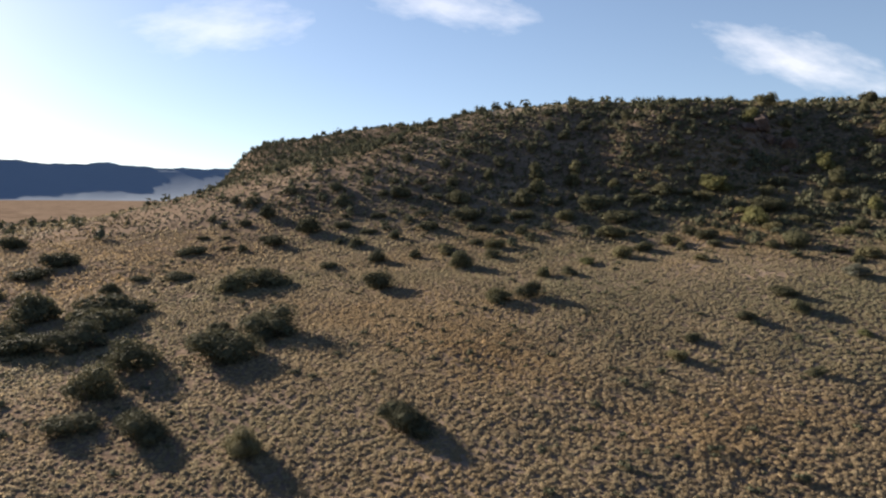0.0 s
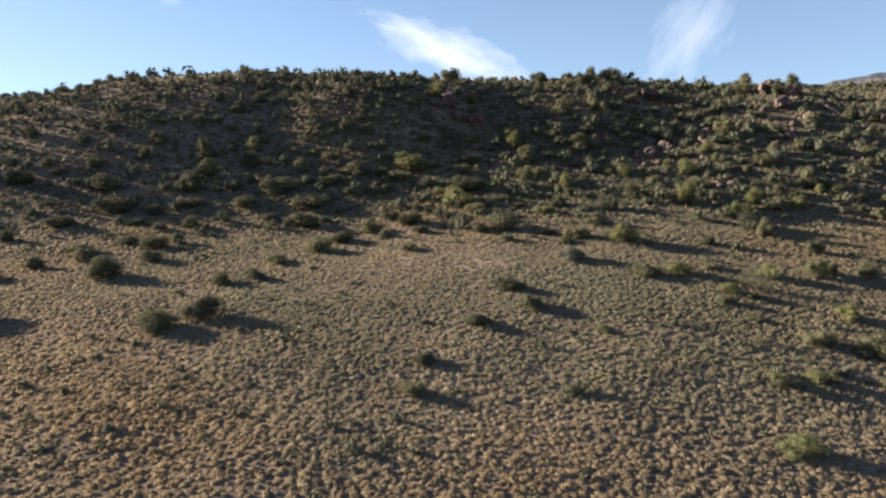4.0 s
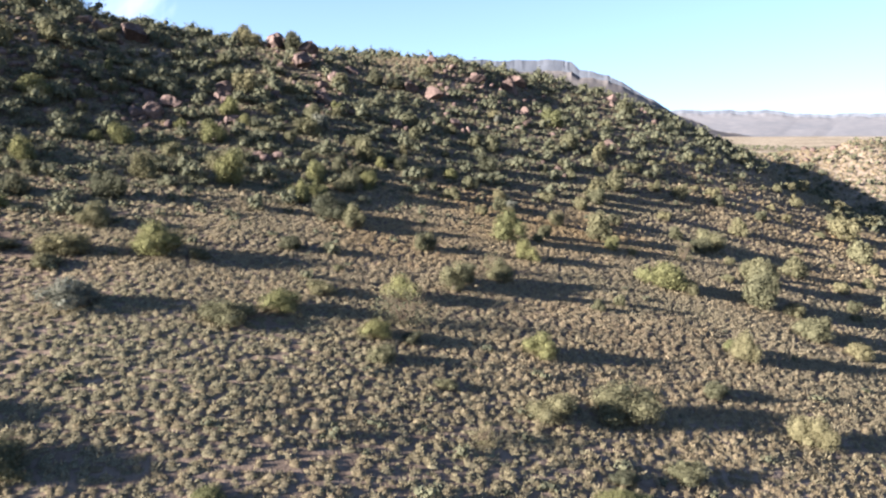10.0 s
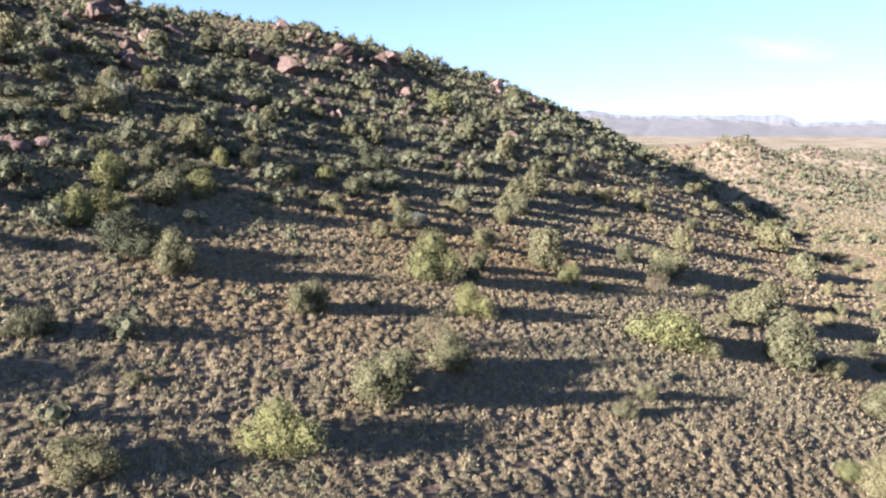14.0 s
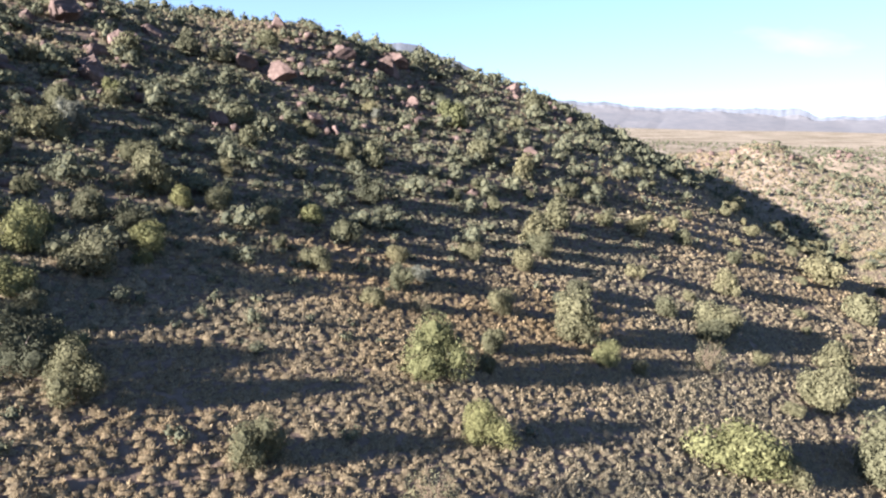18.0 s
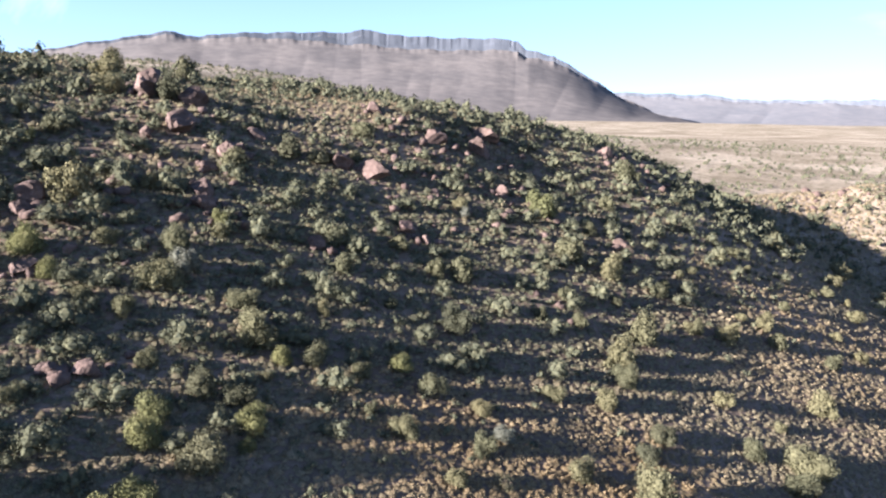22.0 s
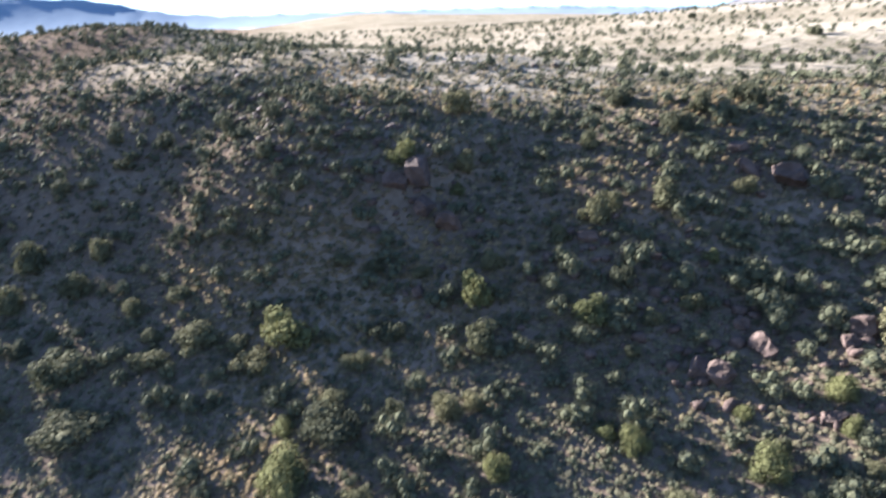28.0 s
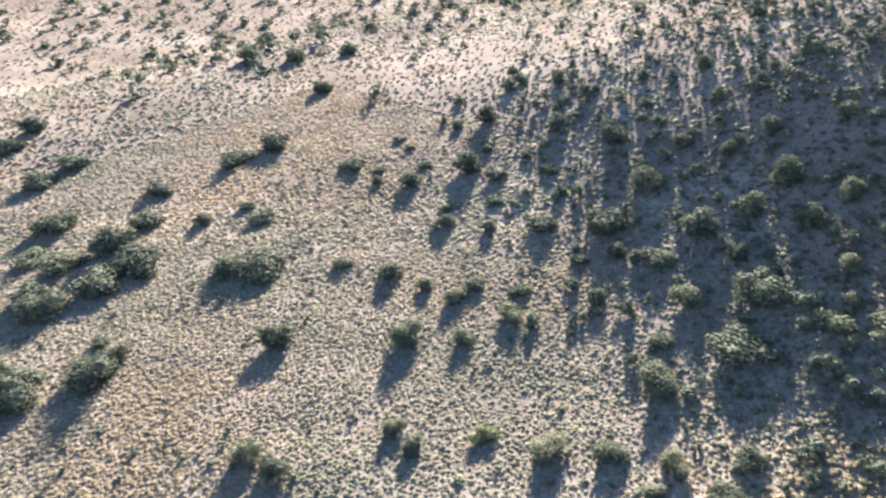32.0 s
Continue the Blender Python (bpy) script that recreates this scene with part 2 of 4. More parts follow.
def knolls(x, y):
    """Two rocky knolls on the plain, steep on the side away from the sun."""
    total = 0
    for cx, cy, high, wide in KNOLLS:
        d, side = (x - cx) * 0.65 - (y - cy) * 0.76, (x - cx) * 0.76 + (y - cy) * 0.65
        total = total + high * smooth(-48, -8, d) * (1 - 0.3 * smooth(-8, 12, d)) * (1 - smooth(11, 17, d + 2 * swell(x, y, 2.5))) * np.exp(-((side / wide) ** 2))
    return total * (1 + 0.16 * swell(x, y, 3.5))


def ground_z(x, y):
    x, y = np.asarray(x, float), np.asarray(y, float)
    h = np.pad(np.array(HEIGHTS), 1, mode="edge")
    gx, gy = np.clip((x - X0) / STEP, 0, 10.999), np.clip((y - Y0) / STEP, 0, 6.999)
    ix, iy = np.floor(gx).astype(int), np.floor(gy).astype(int)
    z = 0
    for b in range(-1, 3):
        for a in range(-1, 3):
            z = z + spline(gx - ix - a) * spline(gy - iy - b) * h[iy + b + 1, ix + a + 1]
    # farther off: a plateau behind the escarpment, a lower plain on its sunward and eastern sides
    edge = smooth(-14, 14, x + 54 + (y - 215) * 0.25) * smooth(-70, 190, y - 50 - (x - 184) * 0.25)
    ramp_up = 0.03 * smooth(-150, 250, x) * np.clip(np.hypot(x - 43, y - 45) - 380, 0, 1500)
    across = -(x - 372) * 0.64 + (y - 321) * 0.77
    rise = 25 * np.exp(-(((x - 372) * 0.77 + (y - 321) * 0.64) / 150) ** 2 - (across / np.where(across > 0, 260, 330)) ** 2)
    dune = 7 * np.exp(-((x - 250) / 80) ** 2 - ((y - 190) / 70) ** 2)
    hump = 8 * np.exp(-((x - 2) / 38) ** 2 - ((y - 235) / 45) ** 2)
    low = 5 * np.exp(-((x - 190) / 90) ** 2 - ((y + 25) / 70) ** 2)
    low = low + 16 * smooth(60, 150, -x - 0.15 * (y - 200))
    far = 3 - low + 23 * edge + rise + ramp_up + dune + hump + 1.5 * swell(x, y, 60) * smooth(50, 400, np.hypot(x - 90, y - 80) - 150)
    off = np.hypot(np.maximum(np.maximum(-70 - x, x - 176), 0), np.maximum(np.maximum(5 - y, y - 160), 0))
    w = smooth(0, 90, off)
    z = z * (1 - w) + far * w
    slope_rough = smooth(9, 17, z)
    t, side = (y - 102.5) * 0.89 - (x - 55.5) * 0.45, (x - 55.5) * 0.89 + (y - 102.5) * 0.45
    z = z + 2.5 * smooth(1, 7, t) * (1 - smooth(13, 32, t)) * np.exp(-(((side - 1) / 17) ** 2))
    for rx, ry, up, size in RIBS:
        z = z + up * np.exp(-((x - rx) ** 2 + (y - ry) ** 2) / size**2)
    z = z + knolls(x, y)
    return z + 0.12 * swell(x, y, 1.7) + ((0.15 + 0.4 * slope_rough) * swell(x, y, 5.3) + 0.75 * slope_rough * swell(x + 40, y, 8.5)) * (1 - w)


def behind_crest(x, y):
    """1 on the plateau behind the crest of the hill, 0 on the face."""
    return smooth(117, 130, y + 0.45 * (x - 57)) * smooth(5, 28, x)


def mesh_object(name, verts, faces, material, smooth_faces=True):
    """A mesh from arrays of points and of equal-sided faces."""
    verts, faces = np.asarray(verts, np.float32), np.asarray(faces, np.int32)
    me = bpy.data.meshes.new(name)
    k = faces.shape[1]
    me.vertices.add(len(verts))
    me.vertices.foreach_set("co", verts.ravel())
    me.loops.add(faces.size)
    me.loops.foreach_set("vertex_index", faces.ravel())
    me.polygons.add(len(faces))
    me.polygons.foreach_set("loop_start", np.arange(0, faces.size, k, dtype=np.int32))
    me.update(calc_edges=True)
    if smooth_faces:
        me.polygons.foreach_set("use_smooth", np.ones(len(faces), bool))
    me.materials.append(material)
    return new(name, me)


def grid_faces(nu, nv):
    i = np.arange(nu * nv).reshape(nv, nu)
    return np.stack([i[:-1, :-1], i[:-1, 1:], i[1:, 1:], i[1:, :-1]], -1).reshape(-1, 4)


def stretch(a, b, step, far):
    """Even lines from a to b, then wider and wider ones out to far on both sides."""
    mid = np.arange(a, b + step / 2, step)
    out, s, d = [], step, 0
    while d < far:
        s *= 1.13
        d += s
        out.append(d)
    out = np.array(out)
    return np.concatenate([a - out[::-1], mid, b + out])


gx, gy = stretch(-90, 230, 1.6, 4300), stretch(-30, 175, 1.6, 4300)
GX, GY = np.meshgrid(gx, gy)
ground = mesh_object("ground", np.stack([GX, GY, ground_z(GX, GY)], -1).reshape(-1, 3), grid_faces(len(gx), len(gy)), M_soil)
flat_land = smooth(0, 22, GX - 118 - 0.4 * GY) * (1 - smooth(6, 11, ground_z(GX, GY) - knolls(GX, GY)) * (GX < 190)) * (1 - (GY > 120) * (GX < 190)) + smooth(0, 60, GY - 260) * smooth(-40, 40, GX)
high = smooth(23.5, 27, ground_z(GX, GY) - 0.17 * np.maximum(90 - GX, 0)) * smooth(112, 150, GY + 0.3 * GX)
high = np.maximum(high, behind_crest(GX, GY) * smooth(18, 22, ground_z(GX, GY)))
cover = ground.data.attributes.new("cover", "FLOAT", "POINT")
cover.data.foreach_set("value", np.clip(np.maximum(flat_land * (0.52 + 0.4 * smooth(235, 340, GX + 0.6 * np.maximum(GY - 20, 0))), high), 0, 1).astype(np.float32).ravel())
tagged(ground, "dry brown veld soil sloping up to a bushy hill", "ground", kind="structure")


# ---- far mountains ----
def ridge(name, label, stops, far, foot, cliff, seed, material, step=0.06, rib=1.0):
    """A range seen round the valley: stops are (bearing, height angle), cliff (bearing, cliff's share of the height)."""
    az = np.arange(stops[0][0], stops[-1][0], step)
    rr = np.random.default_rng(seed)
    jag = sum(np.sin(az * f + rr.uniform(0, 6)) / f for f in (2.3, 5.3, 11)) * 0.1
    el = np.interp(az, [s[0] for s in stops], [s[1] for s in stops]) + jag
    top = 22 + far * np.tan(np.radians(el))
    even = 22 + far * np.tan(np.radians(np.convolve(np.pad(el, 33, mode="edge"), np.ones(67) / 67, "valid")))
    share = np.interp(az, [c[0] for c in cliff], [c[1] for c in cliff])
    knots = np.cumsum(rr.uniform(0.05, 0.4, 1200)) + az[0] - 1
    flute = np.interp(az, knots, rr.normal(0, 1, 1200)) + 0.8 * np.interp(az, knots[::5], rr.normal(0, 1, 240))
    ledge = np.clip(np.interp(az, knots[::4], rr.normal(0.3, 0.18, 300)), 0.05, 0.58)
    low = np.linspace(0, 1, 40)
    rows_s = np.concatenate([low * 0.94, [0.942, 0.9445, 0.947, 0.9475, 1.05, 1.3]])
    rock = np.array([0.3, 0.6, 0.96, 1.0, 1.0, 0.85])
    A, S = np.meshgrid(az, rows_s)
    H = np.empty(A.shape)
    H[:40] = (1 - share) * low[:, None] ** 1.45
    H[40:] = 1 - share + share * rock[:, None]
    H[40] = 1 - share + share * ledge
    H[44:] = rock[4:, None]
    face = np.zeros(len(rows_s))
    face[40:44] = 0.7, 1.0, 1.25, 1.25
    # broad spurs and narrow gullies running down the talus
    mid = np.sin(np.clip(S / 0.96, 0, 1) * math.pi)
    spur = swell(A + 0.8 * S, 2.5 * S + seed, 2.6) * 7 * mid
    gully = np.maximum(0, 0.75 - np.abs(swell(A * 1.2 + 1.6 * S, 1.1 * S - seed, 0.8))) * mid * (0.4 + swell(A * 1.7, 2.4 * S, 2.2))
    rough = swell(A * 5, 15 * S, 1.0) * 0.3 * mid
    R = far * (foot + (1 - foot) * S) + flute[None] * face[:, None] * np.minimum(share * 9, 1.0) * rib
    zf = ground_z(43 + far * foot * np.cos(np.radians(az)), 45 + far * foot * np.sin(np.radians(az))) - 6
    zf = np.convolve(np.pad(zf, 60, mode="edge"), np.ones(121) / 121, "valid")
    grip = np.clip((S - 0.86) / 0.08, 0, 1)
    Z = zf + (even - zf) * H + (top - even) * grip + spur - 5 * np.maximum(gully, 0) + rough
    v = np.stack([43 + R * np.cos(np.radians(A)), 45 + R * np.sin(np.radians(A)), Z], -1)
    ob = mesh_object(name, v.reshape(-1, 3), grid_faces(len(az), len(rows_s)), material, False)
    # the talus is rounded, the cliff above it broken
    ob.data.polygons.foreach_set("use_smooth", np.arange(len(ob.data.polygons)) < 38 * (len(az) - 1))
    return tagged(ob, label, "mountain", kind="structure")


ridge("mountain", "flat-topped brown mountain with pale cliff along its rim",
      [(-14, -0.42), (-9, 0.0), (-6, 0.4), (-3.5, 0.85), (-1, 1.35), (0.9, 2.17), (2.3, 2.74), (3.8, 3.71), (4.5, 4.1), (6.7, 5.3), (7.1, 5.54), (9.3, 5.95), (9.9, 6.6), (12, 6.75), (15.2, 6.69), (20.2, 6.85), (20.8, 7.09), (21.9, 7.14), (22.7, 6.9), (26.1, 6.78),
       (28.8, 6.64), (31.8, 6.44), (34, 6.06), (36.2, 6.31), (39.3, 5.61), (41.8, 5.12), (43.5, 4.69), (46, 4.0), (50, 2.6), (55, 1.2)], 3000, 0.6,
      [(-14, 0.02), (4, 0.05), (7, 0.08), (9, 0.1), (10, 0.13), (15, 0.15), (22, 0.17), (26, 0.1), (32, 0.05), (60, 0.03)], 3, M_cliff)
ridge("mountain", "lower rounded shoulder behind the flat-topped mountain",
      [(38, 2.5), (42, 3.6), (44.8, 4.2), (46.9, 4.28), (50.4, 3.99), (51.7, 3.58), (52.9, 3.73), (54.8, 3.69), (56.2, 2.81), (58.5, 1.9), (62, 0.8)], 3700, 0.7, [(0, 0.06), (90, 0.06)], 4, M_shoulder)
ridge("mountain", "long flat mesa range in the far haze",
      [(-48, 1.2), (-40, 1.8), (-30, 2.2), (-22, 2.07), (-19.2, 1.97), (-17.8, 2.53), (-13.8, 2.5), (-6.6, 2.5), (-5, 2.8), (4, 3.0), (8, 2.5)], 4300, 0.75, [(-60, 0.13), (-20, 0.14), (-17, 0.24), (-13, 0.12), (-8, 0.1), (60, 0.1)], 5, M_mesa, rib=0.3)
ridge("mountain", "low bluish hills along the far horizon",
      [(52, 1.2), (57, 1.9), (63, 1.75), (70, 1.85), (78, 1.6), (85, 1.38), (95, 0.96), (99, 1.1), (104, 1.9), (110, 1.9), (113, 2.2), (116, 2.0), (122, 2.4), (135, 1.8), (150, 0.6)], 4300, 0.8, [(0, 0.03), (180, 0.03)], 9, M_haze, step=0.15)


# ---- scattering ----
def scatter(x0, x1, y0, y1, gap, seed):
    """Points of a shaken grid, about gap apart."""
    r = np.random.default_rng(seed)
    xs, ys = np.meshgrid(np.arange(x0, x1, gap), np.arange(y0, y1, gap))
    p = np.stack([xs, ys], -1).reshape(-1, 2)
    return p + r.uniform(-0.5, 0.5, p.shape) * gap


def tufts(name, p, size, blades, material, seed, wide=0.05, sides=6, rings=2, high=1.0):
    """Many tufts in one mesh: each is an uneven rounded cushion with fine blades standing out of it."""
    r = np.random.default_rng(seed)
    n = len(p)
    base = np.concatenate([p, ground_z(p[:, 0], p[:, 1])[:, None]], 1)
    shape = ((1.0, -0.18), (0.86, 0.42)) if rings == 2 else ((1.0, -0.1),)
    turn = r.uniform(0, 6.28, (n, 1)) + np.arange(sides) * 2 * math.pi / sides
    tall = size * high * r.uniform(0.75, 1.25, n)
    lean = r.normal(0, 0.16, (n, 2)) * size[:, None]
    loops = []
    for out, up in shape:
        rad = size[:, None] * out * r.uniform(0.8, 1.16, (n, sides))
        loops.append(np.stack([np.cos(turn) * rad, np.sin(turn) * rad, tall[:, None] * (up + r.normal(0, 0.08, (n, sides)))], -1))
    loops.append(np.stack([lean[:, 0], lean[:, 1], tall * 0.72], -1)[:, None])
    v = np.concatenate(loops, 1)
    k = v.shape[1]
    f = []
    for i in range(sides):
        j = (i + 1) % sides
        for q in range(rings - 1):
            a, b = q * sides, (q + 1) * sides
            f += [(a + i, a + j, b + j), (a + i, b + j, b + i)]
        f.append(((rings - 1) * sides + i, (rings - 1) * sides + j, k - 1))
    hv = (v + base[:, None]).reshape(-1, 3)
    hf = (np.array(f)[None] + k * np.arange(n)[:, None, None]).reshape(-1, 3)
    s = size[:, None, None]
    d = r.normal(size=(n, blades, 3))
    d[..., 2] = np.abs(d[..., 2]) * 1.2
    d /= np.linalg.norm(d, axis=2, keepdims=True)
    root = base[:, None] + d * s * r.uniform(0.3, 0.8, (n, blades, 1)) * [1, 1, 0.8 * high]
    way = d + [0, 0, 0.7] + r.normal(0, 0.4, (n, blades, 3))
    way *= s * r.uniform(0.35, 0.8, (n, blades, 1)) * (0.4 + 0.6 * high) / np.linalg.norm(way, axis=2, keepdims=True)
    side = np.cross(way, r.normal(size=(n, blades, 3)))
    side *= s * wide * r.uniform(0.6, 1.4, (n, blades, 1)) / (np.linalg.norm(side, axis=2, keepdims=True) + 1e-9)
    bv = np.stack([root - side, root + side, root + way], 2).reshape(-1, 3)
    bf = np.arange(len(bv)).reshape(-1, 3) + len(hv)
    return mesh_object(name, np.concatenate([hv, bv]), np.concatenate([hf, bf]), material, True)


def ball():
    bm = bmesh.new()
    bmesh.ops.create_icosphere(bm, subdivisions=1, radius=1.0)
    v = np.array([q.co[:] for q in bm.verts])
    f = np.array([[q.index for q in g.verts] for g in bm.faces])
    bm.free()
    return v, f[v[f][:, :, 2].mean(1) > -0.5]


BALL_V, BALL_F = ball()


def leaf_cloud(n, lumps, radius, height, leaf, r, cores=True):
    """One bush down to the ground: uneven lumps of twigs heaped into a dome, with small three-cornered leaves all over them."""
    a, up = r.uniform(0, 6.28, lumps), r.uniform(0.0, 1.0, lumps) ** 0.8
    flat = np.sqrt(1 - up * up)
    c = np.stack([np.cos(a) * flat * radius * 0.66, np.sin(a) * flat * radius * 0.66, height * (0.18 + 0.5 * up)], -1) * r.uniform(0.6, 1.2, (lumps, 1))
    fat = r.uniform(0.6, 1.3, lumps) * min(1.0, (7 / max(lumps, 1)) ** 0.3)
    rad = np.stack([radius * 0.42 * fat] * 2 + [height * 0.28 * fat], -1)
    c = np.concatenate([[[0, 0, 0.38 * height]], c])
    rad = np.concatenate([[[0.5 * radius, 0.5 * radius, 0.36 * height]], rad])
    share = rad[:, 0] * rad[:, 2]
    k = r.choice(len(c), 2 * n, p=share / share.sum())
    d = r.normal(size=(2 * n, 3))
    d /= np.linalg.norm(d, axis=1, keepdims=True)
    pos = c[k] + d * rad[k] * r.uniform(0.62, 1.24, (2 * n, 1))
    inner = (((pos[:, None] - c[None]) / rad[None]) ** 2).sum(2).min(1)
    rank = np.argsort(-(inner + 0.6 * (pos[:, 2] > 0)), kind="stable")[:n]
    pos, d = pos[rank], d[rank]
    pos[:, 2] = np.maximum(pos[:, 2], 0.02 * height + r.uniform(0, 0.06, n) * height)
    u = np.cross(d, r.normal(size=(n, 3)))
    u /= np.linalg.norm(u, axis=1, keepdims=True) + 1e-9
    w = np.cross(u, d + r.normal(size=(n, 3)) * 0.9)
    w /= np.linalg.norm(w, axis=1, keepdims=True) + 1e-9
    s = leaf * r.uniform(0.6, 1.4, (n, 1))
    v = np.stack([pos - u * s * 1.2, pos + u * s * 0.8 + w * s * 0.5, pos + u * s * 0.5 - w * s * 0.55], 1).reshape(-1, 3)
    if not cores:
        return v
    core = [v]
    for j in range(len(c)):
        b = c[j] + BALL_V * rad[j] * 0.66 * r.uniform(0.85, 1.1, (len(BALL_V), 1))
        b[:, 2] = np.maximum(b[:, 2], -0.05 * height)
        core.append(b[BALL_F].reshape(-1, 3))
    return np.concatenate(core)


def scrub(name, p, radius, material, leaves, seed, tall=0.65, leaf=0.2, lumps=2):
    """Many small bushes in one mesh, made of a few kinds of leaf clouds turned and scaled."""
    r = np.random.default_rng(seed)
    kinds = [leaf_cloud(leaves, lumps, 1.0, 2 * tall, leaf, r) for _ in range(10)]
    k = r.integers(0, 10, len(p))
    a = r.uniform(0, 2 * math.pi, len(p))
    V = np.stack(kinds)[k]
    ca, sa = np.cos(a)[:, None], np.sin(a)[:, None]
    x = V[..., 0] * ca - V[..., 1] * sa
    y = V[..., 0] * sa + V[..., 1] * ca
    s = radius[:, None]
    z = ground_z(p[:, 0], p[:, 1]) - 0.08
    squash = r.uniform(0.75, 1.3, (len(p), 1))
    v = np.stack([p[:, :1] + x * s, p[:, 1:] + y * s, z[:, None] + V[..., 2] * s * squash], -1).reshape(-1, 3)
    return mesh_object(name, v, np.arange(len(v)).reshape(-1, 3), material, False)


def clumpy(p, s, seed):
    return swell(p[:, 0] + seed * 31, p[:, 1] - seed * 17, s)


def on_hill(p):
    """How far up the bushy hill face a point lies, from 0 at its foot to 1."""
    z = ground_z(p[:, 0], p[:, 1])
    return smooth(3, 10, z) * smooth(-40, 0, p[:, 0] + np.maximum(p[:, 1] - 150, 0))


def on_top(p):
    over = smooth(24.3, 27.5, ground_z(p[:, 0], p[:, 1]) - 0.17 * np.maximum(90 - p[:, 0], 0))
    return np.maximum(over, behind_crest(p[:, 0], p[:, 1]))



# ---- places of the bushes that stand apart: x, y and radius ----
OLIVE_A = [
    (-17, 70.7, 1.54), (-7.8, 34, 1.47), (4.8, 83.3, 1.4), (5.7, 76.5, 1.79), (7.8, 60.3, 1.33), (10.7, 84.3, 1.33), (12.7, 112.9, 1.24), (13.4, 69.3, 1.04),
    (14.5, 90.7, 1.29), (18, 45.9, 1.02), (19.2, 106.1, 1.67), (20.1, 110.4, 2), (21.1, 94.6, 1.65), (23.2, 75.4, 1.54), (23.7, 101.8, 0.78), (24.6, 106.2, 1.62),
    (24.8, 85.4, 1.94), (25.3, 97.3, 2.47), (26.1, 109.7, 1.67), (29.9, 70.9, 0.86), (30, 79.8, 1.07), (30, 102, 1.26), (30.2, 77.1, 0.84), (30.4, 53.3, 1.06),
    (31.7, 96.4, 1.54), (31.8, 98.5, 1.17), (33.4, 102.1, 1.23), (35.3, 96.9, 2.16), (36.5, 38.9, 0.9), (38, 72.5, 1.01),
]
OLIVE_B = [
    (38.1, 96, 1.13), (39.5, 93.5, 1.49), (40.3, 72.1, 1.81), (41.5, 79, 1.43), (42.1, 54.8, 1.14), (42.4, 64.9, 0.84), (42.7, 36.5, 0.73), (42.8, 45.4, 0.51),
    (42.9, 48.1, 0.71), (43.4, 41.3, 1.03), (43.8, 65.7, 1.26), (44.9, 88.7, 1.01), (45.1, 94.3, 0.83), (45.7, 39, 1.58), (45.9, 80.3, 1.09), (46.2, 77.6, 0.78),
    (46.6, 100.6, 1.14), (46.7, 90.8, 1.33), (47.8, 53.6, 0.83), (47.9, 67.5, 1.14), (48.7, 86.5, 0.78), (48.8, 99.5, 0.9), (49.6, 31.6, 1.18), (51.2, 35.5, 0.91),
    (51.7, 54.7, 0.39), (51.8, 84.7, 1.14), (52.4, 77.2, 0.86), (52.5, 97.6, 0.88), (53.5, 84.8, 0.95), (53.9, 48.9, 1.12),
]
OLIVE_C = [
    (55, 89.4, 1.82), (55.5, 48.9, 1.06), (57, 72.4, 1.44), (57.5, 34, 1.33), (57.5, 95.6, 1.3), (57.8, 47.2, 1.12), (57.8, 107.5, 1.54), (58.1, 41.7, 0.57),
    (59, 116.3, 1.73), (59.4, 52.6, 1), (59.4, 57.6, 1.16), (60, 40.7, 0.61), (62.5, 74.2, 1.04), (62.7, 70.2, 0.97), (63.1, 96.1, 1.11), (64.5, 85.2, 0.76),
    (65.2, 69.8, 0.72), (65.3, 27.3, 0.95), (66.3, 96.8, 1.63), (66.5, 29.5, 1.48), (66.7, 87, 1.19), (67.7, 37.1, 0.99), (68.2, 97.7, 1.16), (68.6, 28.9, 1),
    (68.9, 47.6, 0.69), (69.1, 75.8, 0.88), (69.2, 106, 1.31), (69.8, 87.6, 0.99), (70.1, 67.2, 0.89), (71.1, 47.6, 0.97),
]
OLIVE_D = [
    (71.2, 32.2, 1.85), (71.4, 52.6, 0.71), (71.5, 30, 0.88), (71.9, 96.4, 1.56), (72.7, 70.6, 0.97), (72.7, 72.9, 0.72), (73.2, 55.6, 0.89), (74.8, 64.4, 1.48),
    (75.5, 44.2, 1.74), (75.7, 70.4, 1.31), (77.1, 66.3, 0.95), (77.1, 75.2, 0.76), (77.5, 52.9, 0.87), (77.6, 32.1, 1.69), (78.3, 95.8, 1.21), (79, 71.8, 1.33),
    (79.3, 79.7, 1.85), (79.9, 62.9, 0.68), (82.2, 71, 0.66), (82.6, 36.3, 1.25), (83.1, 20.8, 2.32), (83.3, 46.7, 1.05), (83.7, 60.1, 0.72), (84.5, 77.8, 0.84),
    (84.8, 63.8, 0.9), (85.2, 35.7, 1.41), (86, 28.7, 1.36), (86.3, 46, 1.11), (86.3, 87.1, 0.96), (87.4, 65, 1.15),
]
OLIVE_E = [
    (88.8, 46.3, 1.46), (89.3, 58.9, 0.96), (90.6, 61.9, 1.02), (90.8, 57.2, 1.43), (90.9, 75.3, 1.6), (91.4, 49.1, 0.78), (92.8, 45, 1.63), (94.5, 32.9, 1.28),
    (94.6, 89.6, 1.44), (98.4, 38.8, 1.11), (99.4, 50.7, 1.4), (99.8, 47.6, 1.41), (100.4, 60.2, 0.94), (100.5, 43.9, 0.92), (101.3, 95, 1.51), (102.3, 20.5, 2.08),
    (103.2, 30.4, 0.99), (103.6, 35.4, 0.99), (104.9, 70.7, 1.32), (105.8, 49.8, 0.76), (106.8, 99.2, 1.64), (109.6, 21.1, 1.96), (114.3, 48.8, 1.14), (124.5, 47.2, 1.62),
]
